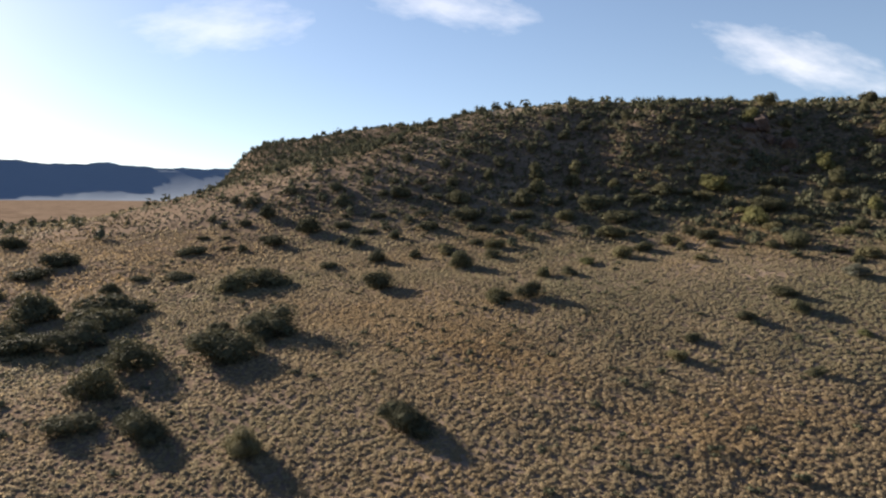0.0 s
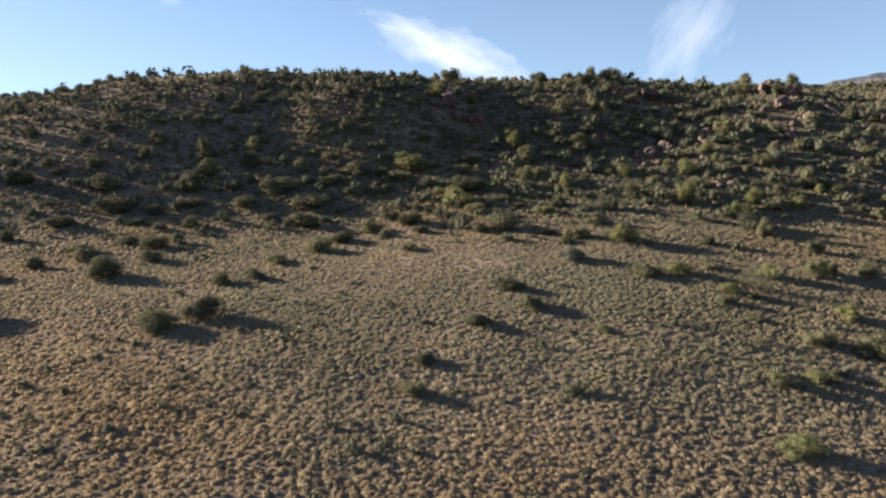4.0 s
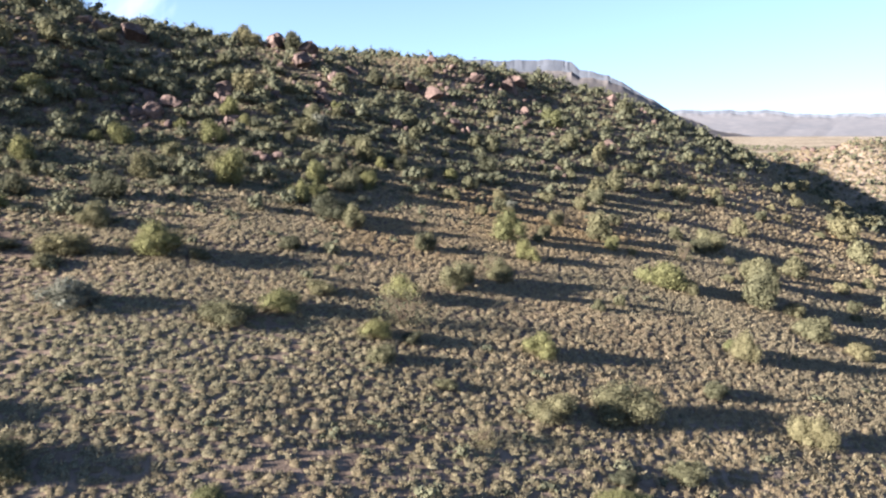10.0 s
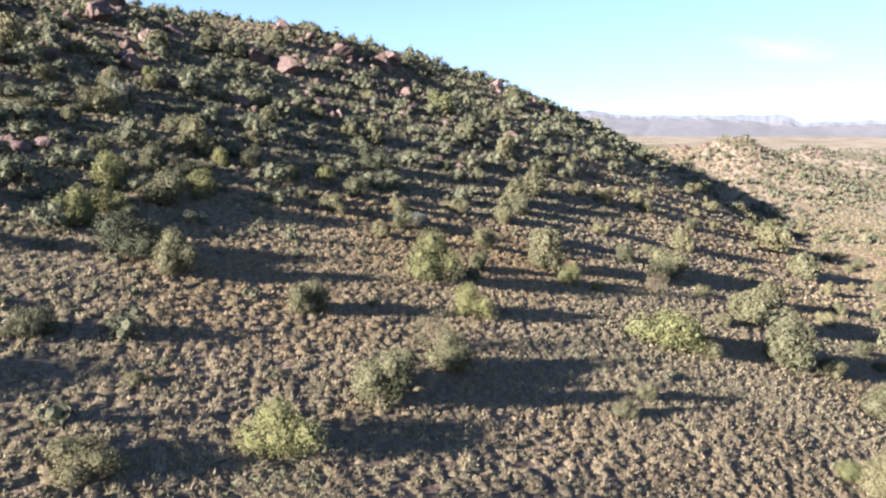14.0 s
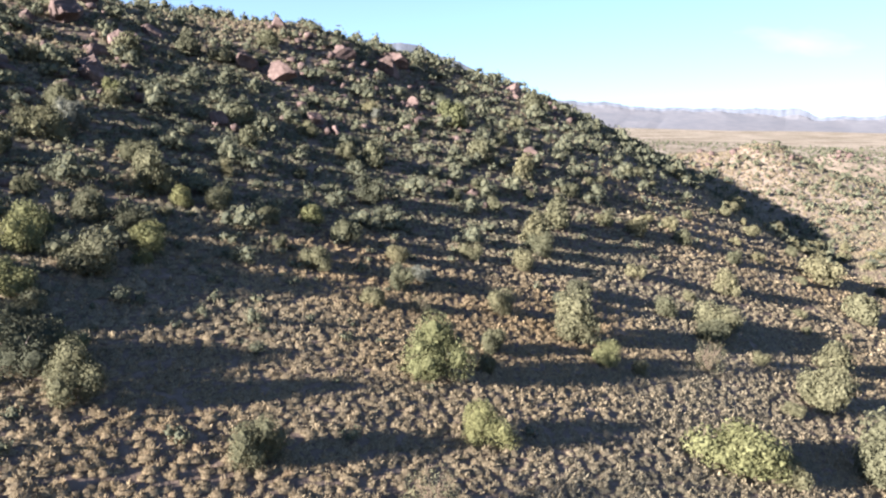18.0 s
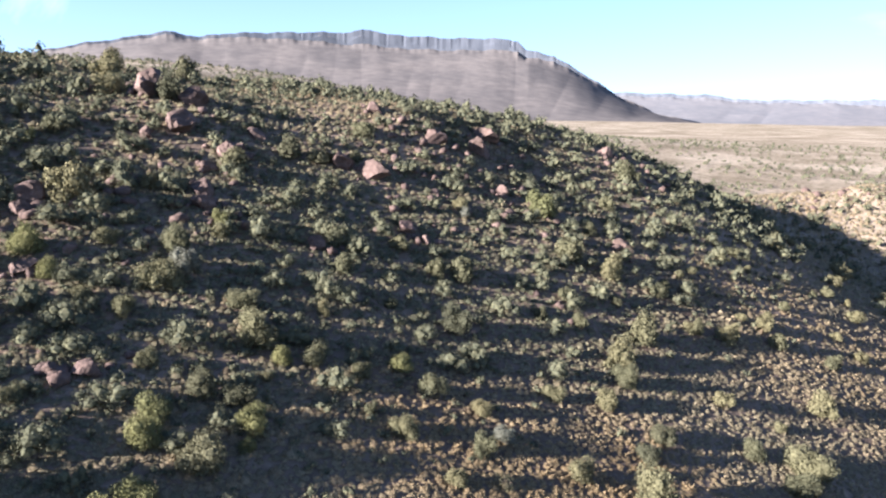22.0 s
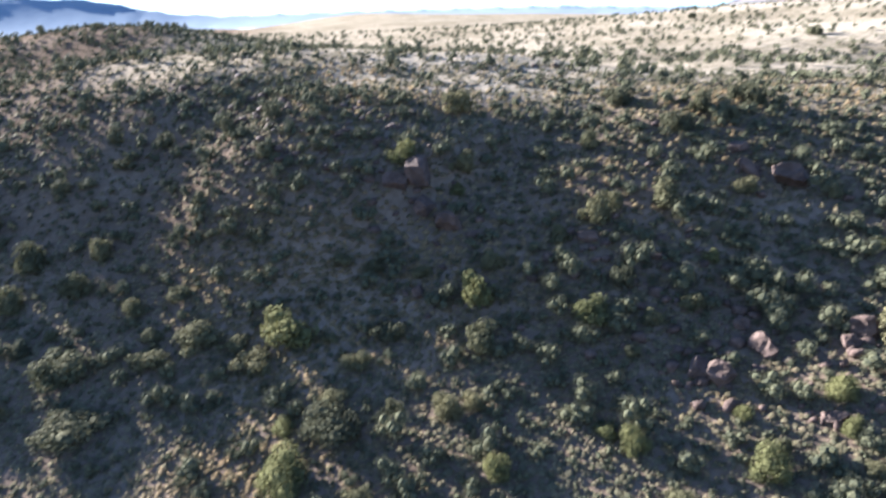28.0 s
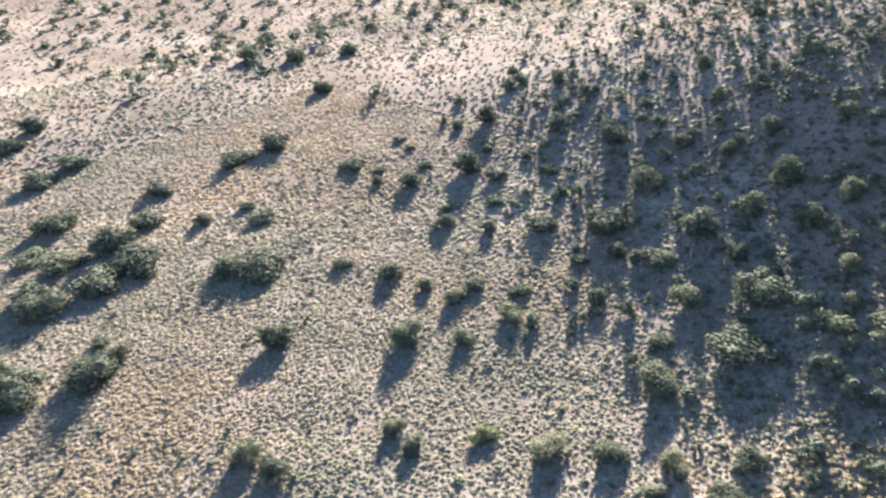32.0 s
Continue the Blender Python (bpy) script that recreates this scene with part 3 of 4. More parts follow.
DARK_A = [
    (-90.7, 111.8, 2.6), (-82.9, 68.6, 2.6), (-82.1, 117.4, 2.6), (-77.4, 63.8, 2.6), (-77.4, 127.8, 2.11), (-62.5, 68.7, 2.33), (-60, 63.7, 2.27), (-58.7, 109.1, 2.27),
    (-43.9, 61.1, 2.37), (-43.5, 85.2, 2.6), (-43.4, 73.9, 2.01), (-43.2, 91.5, 2.6), (-38.6, 57.2, 1.87), (-35.8, 69.4, 1.85), (-33.2, 59.4, 2.13), (-32.9, 64.3, 2.6),
    (-30.3, 74.2, 1.25), (-29.5, 79.8, 1.08), (-28.9, 54.7, 2.24), (-27.6, 94.3, 1.56), (-25.7, 64.9, 2.6), (-25.6, 60.1, 2.3), (-25.1, 79.5, 1.49), (-24.4, 54.8, 2.18),
    (-24.3, 109.5, 1.25), (-21.5, 112.1, 1.7), (-19, 42.9, 2.11), (-18.1, 48.6, 1.89), (-18, 37.9, 1.39), (-17.4, 95.5, 1.54),
]
DARK_B = [
    (-14.7, 57.1, 0.87), (-14.3, 73.4, 2.6), (-13.7, 36.8, 1.8), (-13.6, 101.4, 2.27), (-13.2, 49.5, 2.37), (-11.5, 57.5, 1.3), (-9.8, 54.7, 2.17), (-8.5, 79.8, 1.02),
    (-3.6, 114.7, 1.22), (-3.3, 81.8, 1.48), (-2.8, 68.4, 2.21), (-1.6, 93.4, 1.17), (-1, 112.9, 2.09), (-0.1, 36.3, 1.61), (1, 82.6, 1.05), (2.8, 96.8, 1.44),
    (4.7, 85.7, 1.25), (7.2, 113.7, 1.13), (7.4, 107.1, 2.38), (8.3, 99.9, 2.21), (8.5, 87.4, 1.12), (9.5, 79.8, 1.16), (10.7, 60.8, 1.31), (12.1, 96.8, 1.34),
    (15.9, 69.1, 1.01), (15.9, 97.5, 1.57), (16.8, 102.5, 2.19), (20.2, 48.8, 0.76), (25.5, 42.5, 0.72), (25.7, 52.2, 0.84),
]
DARK_C = [
    (26.3, 77.9, 1.36), (28, 91.4, 2.36), (31, 57, 1.12), (33.5, 76, 0.99), (33.5, 83, 1.19), (34.2, 79, 1.51), (40.7, 38.4, 0.57), (42.6, 67.9, 0.89),
    (44.8, 85.7, 2.36), (45.7, 47.9, 0.63), (47.5, 60.4, 0.68), (49, 74.9, 1.35), (49.1, 93.1, 1.64), (52.4, 70.7, 1.33), (52.5, 58.2, 0.74), (59.9, 59.7, 1.31),
    (62.1, 61.1, 0.69), (66.1, 61.6, 1.38), (66.2, 90.7, 1.21), (69.9, 64.2, 1.06), (70.4, 62.7, 0.92), (75.7, 115.2, 1.83), (77.2, 105.5, 1.64), (79.8, 44.4, 1.06),
    (81.1, 108.3, 1.45), (82.2, 43.8, 1.03), (84.6, 56.2, 1.21), (86.8, 110.2, 1.85), (96.1, 73.4, 1.2), (96.7, 84.8, 1.58),
]
DARK_D = [
    (97.8, 71.3, 1.2), (100.2, 69.3, 0.74), (113.6, 94.9, 2.05), (190.3, 235.2, 2.6), (198.2, 211.5, 2.6), (209, 162.9, 2.6), (213.9, 346.4, 2.6),
]
GREEN_A = [
    (18.8, 73.4, 1.01), (31.4, 34.1, 0.97), (32.2, 47.9, 0.59), (39.1, 38.2, 0.76), (41.2, 82.8, 2.1), (41.5, 87.2, 1.16), (41.9, 95.7, 2.35), (44.7, 53.7, 1),
    (45, 49.3, 0.82), (46.4, 62, 1.57), (46.8, 73.9, 1.25), (48.9, 43.1, 0.87), (50.5, 50.5, 1.1), (52.5, 107.7, 1.51), (53.9, 79.3, 1.23), (55.8, 93.2, 1.68),
    (56.9, 105.3, 0.99), (58.4, 34.7, 0.55), (60.4, 68, 1.69), (60.5, 80.1, 0.97), (60.9, 58.8, 0.77), (61.5, 62.9, 1.09), (61.7, 78.4, 1.04), (63.1, 88.5, 1.59),
    (63.2, 62.6, 0.99), (63.7, 47.1, 0.96), (66.1, 64.1, 0.94), (67.1, 49.3, 1.6), (67.4, 64.7, 1.02), (67.5, 74.5, 1.58),
]
GREEN_B = [
    (67.6, 38.7, 1.62), (68.1, 60.8, 0.58), (68.6, 78.7, 0.69), (69.3, 61.3, 1.13), (72.7, 90.5, 0.87), (72.8, 75.4, 0.86), (73.6, 43.1, 0.81), (73.9, 77.4, 1.32),
    (74.5, 62.5, 0.72), (78, 57.5, 0.91), (83.3, 71.7, 0.81), (84.4, 87.4, 0.7), (105.6, 54.2, 1.55),
]
DRY = [
    (40.1, 43, 0.81), (47.4, 49, 1.58), (59.4, 48.1, 1.01), (72.5, 50.8, 0.72), (77.4, 37.7, 1.27),
]
GREY = [
    (39.5, 60.1, 1.23), (76.1, 51.5, 0.7), (77.6, 70.3, 1.18), (99.4, 59.3, 0.7),
]
BOULDERS_A = [
    (68.3, 68.9, 0.59), (67.4, 70.1, 0.45), (72.8, 76.5, 0.7), (68.7, 81.5, 1.08), (67.6, 82.7, 0.9), (72.4, 82.8, 0.86), (85.7, 66.2, 0.58), (76.6, 80.6, 0.58),
    (72, 85.2, 0.59), (92.7, 50.8, 0.4), (84.4, 73.4, 0.8), (77.9, 81.3, 0.82), (93.1, 60.8, 0.53), (93.1, 62.5, 0.64), (51.8, 95.8, 0.64), (86.2, 74.8, 0.86),
    (65.1, 95.2, 0.88), (89.5, 76.4, 0.66), (92.2, 76.8, 0.92), (55.5, 101.4, 1.16), (93.4, 76.4, 0.58), (90.2, 82.4, 0.59), (99.3, 67.3, 1.2), (98.6, 69.8, 0.96),
    (53.8, 104, 1.2), (92.5, 81.2, 1.2), (51.5, 106, 0.98), (96.7, 76.5, 0.73), (53.4, 106.1, 1.48), (105.7, 46.9, 0.75),
]
BOULDERS_B = [
    (80, 97.8, 1.01), (82.2, 95.8, 1.52), (106.5, 57.9, 0.64), (97.6, 83.1, 1.18), (96.2, 86.9, 1.19), (80.6, 100.8, 0.8), (109.9, 64.7, 1.1), (113.2, 61.3, 1.28),
    (110.4, 71.7, 1), (100.4, 89.8, 1.43), (117.9, 61.9, 1.21), (131, 50, 1.05),
]
PLACED = np.array(OLIVE_A + OLIVE_B + OLIVE_C + OLIVE_D + OLIVE_E + DARK_A + DARK_B + DARK_C + DARK_D + GREEN_A + GREEN_B + DRY + GREY)


def clear_of(p, gap=0.6):
    """True where a point keeps off the bushes that stand apart."""
    ok = np.ones(len(p), bool)
    for x, y, rad in PLACED:
        ok &= np.hypot(p[:, 0] - x, p[:, 1] - y) > gap * rad
    return ok


def off_rocks(p):
    """True where a point keeps off the boulders and the ground just below them."""
    ok = np.ones(len(p), bool)
    for x, y, rad in BOULDERS_A + BOULDERS_B:
        ok &= np.hypot(p[:, 0] - x + 0.7 * rad, p[:, 1] - y + 0.7 * rad) > 1.9 * rad
    return ok


def path_gap(p):
    """How far a point lies from the ground under the flight line."""
    line = np.array([(0, 0), (5, 20), (12, 32), (25, 42), (43, 46)], float)
    best = np.full(len(p), 1e9)
    for a, b in zip(line, line[1:]):
        t = np.clip(((p - a) @ (b - a)) / ((b - a) @ (b - a)), 0, 1)
        best = np.minimum(best, np.hypot(*(p - a - t[:, None] * (b - a)).T))
    return best


def tuft_size(n, least, most):
    return least + (most - least) * rng.uniform(0, 1, n) ** 1.7


near = scatter(-62, 132, -14, 113, 0.34, 11)
keep = (rng.uniform(0, 1, len(near)) > 0.3 * on_hill(near)) & (near[:, 1] < 117 - 0.6 * np.maximum(near[:, 0] - 25, 0)) & (near[:, 1] > np.where(near[:, 0] < 45, 15, 32 - 0.36 * near[:, 0]) + rng.normal(0, 2.2, len(near)))
keep &= rng.uniform(0, 1, len(near)) > 0.5 * smooth(42, 75, path_gap(near))
keep &= clumpy(near, 1.3, 12) + rng.normal(0, 0.5, len(near)) > -0.9
keep &= (near[:, 0] > -35) | (near[:, 1] > 40)
near = near[keep]
fill = scatter(44, 88, 24, 68, 0.4, 61)
fill = np.concatenate([fill, scatter(-8, 44, 22, 62, 0.5, 62)])
near = np.concatenate([near, fill[path_gap(fill) < 34]])
dry = clumpy(near, 9, 1) + rng.normal(0, 0.35, len(near)) > -0.05 + 0.012 * (near[:, 0] - 30) + 1.2 * on_hill(near)
gap = path_gap(near)
for least, most, blades, thick, sides, rings, grow in ((0, 24, 14, 0.075, 5, 1, 1.1), (24, 38, 7, 0.12, 5, 1, 1.15), (38, 54, 4, 0.19, 5, 1, 1.25), (54, 999, 2, 0.3, 5, 1, 1.5)):
    ring = (gap >= least) & (gap < most)
    a = near[dry & ring]
    tagged(tufts("grass", a, tuft_size(len(a), 0.13, 0.27) * grow, blades, M_grass, 21 + least, thick, sides, rings, 0.72), "dry straw-coloured grass tufts covering the slope", "grass", kind="stuff")
    a = near[~dry & ring]
    tagged(tufts("shrublets", a, tuft_size(len(a), 0.13, 0.27) * grow, blades, M_karoo, 22 + least, thick * 1.25, sides, rings, 0.68), "low grey-green shrublets between the grass", "shrublet", kind="stuff")

rim = scatter(-130, 190, -10, 200, 1.0, 12)
keep = ~((rim[:, 0] > -62) & ((rim[:, 0] > -35) | (rim[:, 1] > 40)) & (rim[:, 0] < 132) & (rim[:, 1] > np.where(rim[:, 0] < 45, 15, 32 - 0.36 * rim[:, 0])) & (rim[:, 1] < 112) & (rim[:, 1] < 116 - 0.6 * np.maximum(rim[:, 0] - 25, 0)))
steep = on_hill(rim) * (1 - on_top(rim))
keep &= (rim[:, 1] > np.where(rim[:, 0] > 85, -10, 20)) & (rng.uniform(0, 1, len(rim)) > 0.6 * on_top(rim)) & (rng.uniform(0, 1, len(rim)) > 0.55 * smooth(70, 120, path_gap(rim))) & (rng.uniform(0, 1, len(rim)) > 0.4 * steep)
rim = rim[keep & ~((rim[:, 1] > 130) & (rim[:, 0] > 80))]
tagged(tufts("grass", rim, rng.uniform(0.25, 0.52, len(rim)), 3, M_karoo, 23, 0.14, 5, 1), "sparse dry grass on the hill and its far flanks", "grass", kind="stuff")

face = scatter(34, 138, 58, 140, 0.62, 64)
face = face[(on_hill(face) > 0.4) & (rng.uniform(0, 1, len(face)) < 0.85 - 0.45 * on_top(face))]
# plus: a grassy stretch; minus: darker heath standing in for shade
meadow_and_shade = np.exp(-((face[:, 0] - 84) ** 2 + (face[:, 1] - 69) ** 2) / 13**2) - np.exp(-((face[:, 0] - 66) ** 2 + (face[:, 1] - 84) ** 2) / 12**2)
pick = clumpy(face, 7, 14) + 0.9 * meadow_and_shade + rng.normal(0, 0.4, len(face)) > 0.3
tagged(tufts("grass", face[pick], rng.uniform(0.18, 0.42, pick.sum()), 3, M_grass, 24, 0.16, 5, 1, 0.9), "dry grass between the bushes of the hill face", "grass", kind="stuff")
tagged(tufts("shrublets", face[~pick], rng.uniform(0.18, 0.42, (~pick).sum()), 3, M_heath, 25, 0.16, 5, 1, 0.9), "grey-green shrublets between the bushes of the hill face", "shrublet", kind="stuff")

south = scatter(-62, 90, -60, 38, 0.6, 20)
south = south[(south[:, 1] < np.where(south[:, 0] < 45, 15.2, 32.2 - 0.36 * south[:, 0]) + rng.normal(0, 2.2, len(south))) | ((south[:, 0] < -35) & (south[:, 1] < 40))]
south = south[rng.uniform(0, 1, len(south)) < 1 - 0.5 * smooth(15, 60, -south[:, 1])]
tagged(tufts("grass", south, rng.uniform(0.2, 0.4, len(south)), 4, M_grass, 28, 0.14, 5, 1, 0.8), "dry grass on the slope below the hill", "grass", kind="stuff")
west = scatter(-260, -60, 40, 260, 2.0, 19)
west = west[(west[:, 0] < -62) & (rng.uniform(0, 1, len(west)) < 0.7)]
tagged(tufts("grass", west, rng.uniform(0.35, 0.75, len(west)), 3, M_grass, 27, 0.14, 5, 1), "dry grass on the low slopes beside the hill", "grass", kind="stuff")

# dark cushions dotted through the grass of the lower slope
# partly stand-ins for the dark shaded gaps between tufts
dots = scatter(-34, 66, 15, 92, 1.55, 51)
dots = dots[(rng.uniform(0, 1, len(dots)) < (0.85 - 0.5 * smooth(28, 55, dots[:, 0])) * smooth(-0.7, 0.5, clumpy(dots, 5, 11))) & clear_of(dots, 0.5)]
tagged(scrub("shrublets", dots, 0.18 + 0.4 * rng.uniform(0, 1, len(dots)) ** 2, M_scrub, 60, 52, tall=0.5, leaf=0.13, lumps=2), "small dark cushion shrubs dotted through the dry grass", "shrublet", kind="stuff")

# the hill face: low cushions everywhere, larger bushes in uneven stands
hill = scatter(-90, 172, 30, 270, 0.95, 13)
shape = 0.55 * clumpy(hill, 3.1, 3) + 0.45 * clumpy(hill, 11, 4)
cover_now = on_hill(hill) * (1 - 0.8 * on_top(hill)) * (0.4 + 0.6 * smooth(-0.45, 0.35, shape))
hidden = (hill[:, 1] > 150) & (hill[:, 0] > 70)
small = hill[(rng.uniform(0, 1, len(hill)) < 1.5 * cover_now) & ~hidden & off_rocks(hill)]
size = 0.24 + 0.36 * rng.uniform(0, 1, len(small)) ** 1.6
back = path_gap(small) > 62
thin = (path_gap(small) < 95) | (np.arange(len(small)) % 2 == 0)
small, size, back = small[thin], size[thin], back[thin]
tagged(scrub("scrub", small[~back], size[~back], M_scrub, 40, 31, tall=0.55, leaf=0.16, lumps=1), "low grey-green cushion bushes covering the hill face", "scrub", kind="stuff")
tagged(scrub("scrub", small[back], size[back] * 1.15, M_scrub, 9, 36, tall=0.55, leaf=0.27, lumps=0), "low grey-green cushion bushes on the upper hill", "scrub", kind="stuff")
hill = scatter(-90, 172, 30, 270, 1.6, 15)
shape = 0.5 * clumpy(hill, 4.3, 6) + 0.5 * clumpy(hill, 13, 7)
# stands thickened partly to darken the face where shade lies
thick = np.exp(-((hill[:, 0] - 75) ** 2 + (hill[:, 1] - 92) ** 2) / 17**2) + np.exp(-((hill[:, 0] - 114) ** 2 + (hill[:, 1] - 56) ** 2) / 11**2) + np.exp(-((hill[:, 0] - 60) ** 2 + (hill[:, 1] - 80) ** 2) / 8**2) + 0.6 * np.exp(-((hill[:, 0] - 48) ** 2 + (hill[:, 1] - 103) ** 2) / 14**2)
cover_now = 0.75 * thick + on_hill(hill) ** 1.3 * (1 - 0.6 * on_top(hill)) * (0.38 + 0.72 * smooth(-0.35, 0.4, shape))
hidden = (hill[:, 1] > 150) & (hill[:, 0] > 70)
large = hill[(rng.uniform(0, 1, len(hill)) < cover_now) & ~hidden & clear_of(hill, 1.0) & off_rocks(hill)]
size = 0.36 + 0.85 * rng.uniform(0, 1, len(large)) ** 2.2
size = size * (1 + 0.35 * np.exp(-((large[:, 0] - 75) ** 2 + (large[:, 1] - 92) ** 2) / 17**2))
gap = path_gap(large)
tall_ones = size > 0.68
for least, most, big, leaves, leaf, lumps, seed, words in (
    (0, 52, False, 400, 0.053, 3, 33, "dark bushes in uneven stands on the hill face"), (0, 52, True, 1000, 0.037, 9, 43, "larger dark bushes in uneven stands on the hill face"),
    (52, 76, False, 130, 0.1, 2, 35, "dark bushes on the upper hill face"), (52, 76, True, 480, 0.05, 7, 45, "larger dark bushes on the upper hill face"),
    (76, 999, False, 18, 0.2, 1, 37, "dark bushes along the crest of the hill"), (76, 999, True, 50, 0.14, 3, 47, "larger dark bushes along the crest of the hill"),
):
    ring = (gap >= least) & (gap < most) & (tall_ones == big)
    tagged(scrub("scrub", large[ring], size[ring] * (1.1 if least > 70 else 1), M_scrub, leaves, seed, tall=0.68, leaf=leaf, lumps=lumps), words, "scrub", kind="stuff")

# the eastern flat and its two knolls
flat = scatter(125, 310, -100, 45, 1.55, 16)
on_knoll = smooth(1.0, 6, knolls(flat[:, 0], flat[:, 1]))
flat = flat[rng.uniform(0, 1, len(flat)) < (0.8 + 1.0 * on_knoll) * smooth(-0.7, 0.3, clumpy(flat, 7, 9)) * (1 - 0.6 * smooth(240, 320, flat[:, 0])) * (1 - 0.92 * lee(flat[:, 0], flat[:, 1]))]
tagged(scrub("scrub", flat, 0.35 + 1.15 * rng.uniform(0, 1, len(flat)) ** 2, M_scrub, 12, 34, tall=0.6, leaf=0.28, lumps=0), "dark bushes on the knolls and the tan flat below", "scrub", kind="stuff")
straw = scatter(118, 235, -75, 30, 1.15, 17)
straw = straw[(rng.uniform(0, 1, len(straw)) < 0.8) & (straw[:, 0] > 125 + 0.6 * straw[:, 1])]
olive = scatter(118, 240, -80, 30, 1.1, 23)
olive = olive[(rng.uniform(0, 1, len(olive)) < 0.75) & (olive[:, 0] > 125 + 0.6 * olive[:, 1])]
tagged(tufts("shrublets", olive, rng.uniform(0.25, 0.6, len(olive)), 3, M_karoo, 29, 0.14, 5, 1), "grey-green shrublets on the tan flat and its knolls", "shrublet", kind="stuff")
tagged(tufts("grass", straw, rng.uniform(0.25, 0.5, len(straw)), 3, M_grass, 26, 0.14, 5, 1), "dry grass on the tan flat beyond the spur", "grass", kind="stuff")

# bushes dotted over the plateau and the eastern plain
wide = scatter(-150, 680, -300, 560, 6.8, 14)
r_far = np.hypot(wide[:, 0] - 60, wide[:, 1] - 70)
keep = (r_far > 60) & (rng.uniform(0, 1, len(wide)) < 0.75 - 0.4 * smooth(-0.2, 0.5, clumpy(wide, 30, 5))) & ((wide[:, 1] > 110) | (wide[:, 0] > 150) | (wide[:, 0] < -45)) & (wide[:, 0] + wide[:, 1] > 60) & ~((wide[:, 0] > 130) & (wide[:, 0] < 330) & (wide[:, 1] < 50) & (wide[:, 1] > -110))
keep &= ~((wide[:, 0] < 140) & (wide[:, 0] > -40) & (wide[:, 1] < 120) & (wide[:, 1] > 20))
belt = scatter(-20, 330, 128, 330, 5.0, 63)
belt = belt[(belt[:, 1] > 150 - 0.2 * belt[:, 0]) & (rng.uniform(0, 1, len(belt)) < 0.75 * smooth(-0.5, 0.5, clumpy(belt, 22, 9)) * (1 - smooth(150, 320, np.hypot(belt[:, 0] - 60, belt[:, 1] - 110))))]
wide = np.concatenate([wide[keep], belt])
tagged(scrub("scrub", wide, rng.uniform(0.6, 2.1, len(wide)), M_scrub, 14, 32, tall=0.55, leaf=0.3, lumps=0), "dark bushes dotted over the pale far plain", "scrub", kind="stuff")


valley = scatter(-420, -75, 90, 620, 8.5, 18)
valley = valley[rng.uniform(0, 1, len(valley)) < 0.7]
tagged(scrub("scrub", valley, rng.uniform(1.2, 3.2, len(valley)), M_scrub, 12, 38, tall=0.5, leaf=0.36, lumps=0), "dark scrub over the low valley beside the hill", "scrub", kind="stuff")


# ---- bushes that stand apart ----
def part(name, me, material, parent, label=""):
    """Links a mesh as one part under a thing."""
    if not me.materials:
        me.materials.append(material)
    ob = new(name, me)
    ob.parent = parent
    if label:
        ob["label"] = label
    return ob


def limbs_mesh(name, ways, sides=5):
    """Tapered bent limbs: each way is a list of (point, thickness)."""
    bm = bmesh.new()
    for way in ways:
        rings = []
        for k, (q, w) in enumerate(way):
            d = (Vector(way[min(k + 1, len(way) - 1)][0]) - Vector(way[max(k - 1, 0)][0])).normalized()
            u = d.orthogonal().normalized()
            v = d.cross(u)
            rings.append([bm.verts.new(Vector(q) + (u * math.cos(i * 2 * math.pi / sides) + v * math.sin(i * 2 * math.pi / sides)) * w) for i in range(sides)])
        for a, b in zip(rings, rings[1:]):
            for i in range(sides):
                bm.faces.new((a[i], a[(i + 1) % sides], b[(i + 1) % sides], b[i]))
    me = bpy.data.meshes.new(name)
    bm.to_mesh(me)
    bm.free()
    return me


def branching(count, reach, high, thick, r, twigs=0):
    ways = []
    for _ in range(count):
        a, up, out = r.uniform(0, 2 * math.pi), r.uniform(0.55, 1.0), r.uniform(0.3, 0.95)
        bend = r.uniform(-0.4, 0.4)
        pts = []
        for k in range(4):
            f = k / 3
            pts.append(((math.cos(a + bend * f) * reach * out * f, math.sin(a + bend * f) * reach * out * f, high * up * f**0.8 - 0.1 * (k == 0)), thick * (1 - 0.85 * f)))
        ways.append(pts)
        for _ in range(twigs):
            f = r.uniform(0.35, 1)
            s0 = Vector(pts[0][0]).lerp(Vector(pts[3][0]), f)
            e = s0 + Vector((r.normal() * 0.25, r.normal() * 0.25, r.uniform(0.0, 0.35))) * reach
            m = s0.lerp(e, 0.5) + Vector((r.normal(), r.normal(), r.normal())) * 0.04 * reach
            ways.append([(s0, thick * 0.3), (m, thick * 0.2), (e, thick * 0.06)])
    return ways


def bush(name, label, category, leafy, r, high=1.4, leaves=7000, lumps=15, leaf=0.03, twigs=0, group="bushes on the slope"):
    """A bush of radius 1: stems with limbs, and a crown of small leaves in uneven lumps."""
    top = tagged(new(name), label, category, group)
    part("stem", limbs_mesh("stem", branching(6 if not twigs else 16, 0.55 if not twigs else 0.8, high * (0.55 if not twigs else 0.85), 0.05 if not twigs else 0.018, r, twigs), 4), M_bark if not twigs else M_dry, top, "grey bare twigs" if twigs else "")
    v = leaf_cloud(leaves, lumps, 1.0, high, leaf, r, not twigs)
    me = bpy.data.meshes.new("crown")
    me.from_pydata(v.tolist(), [], np.arange(len(v)).reshape(-1, 3).tolist())
    part("crown", me, leafy, top)
    return top


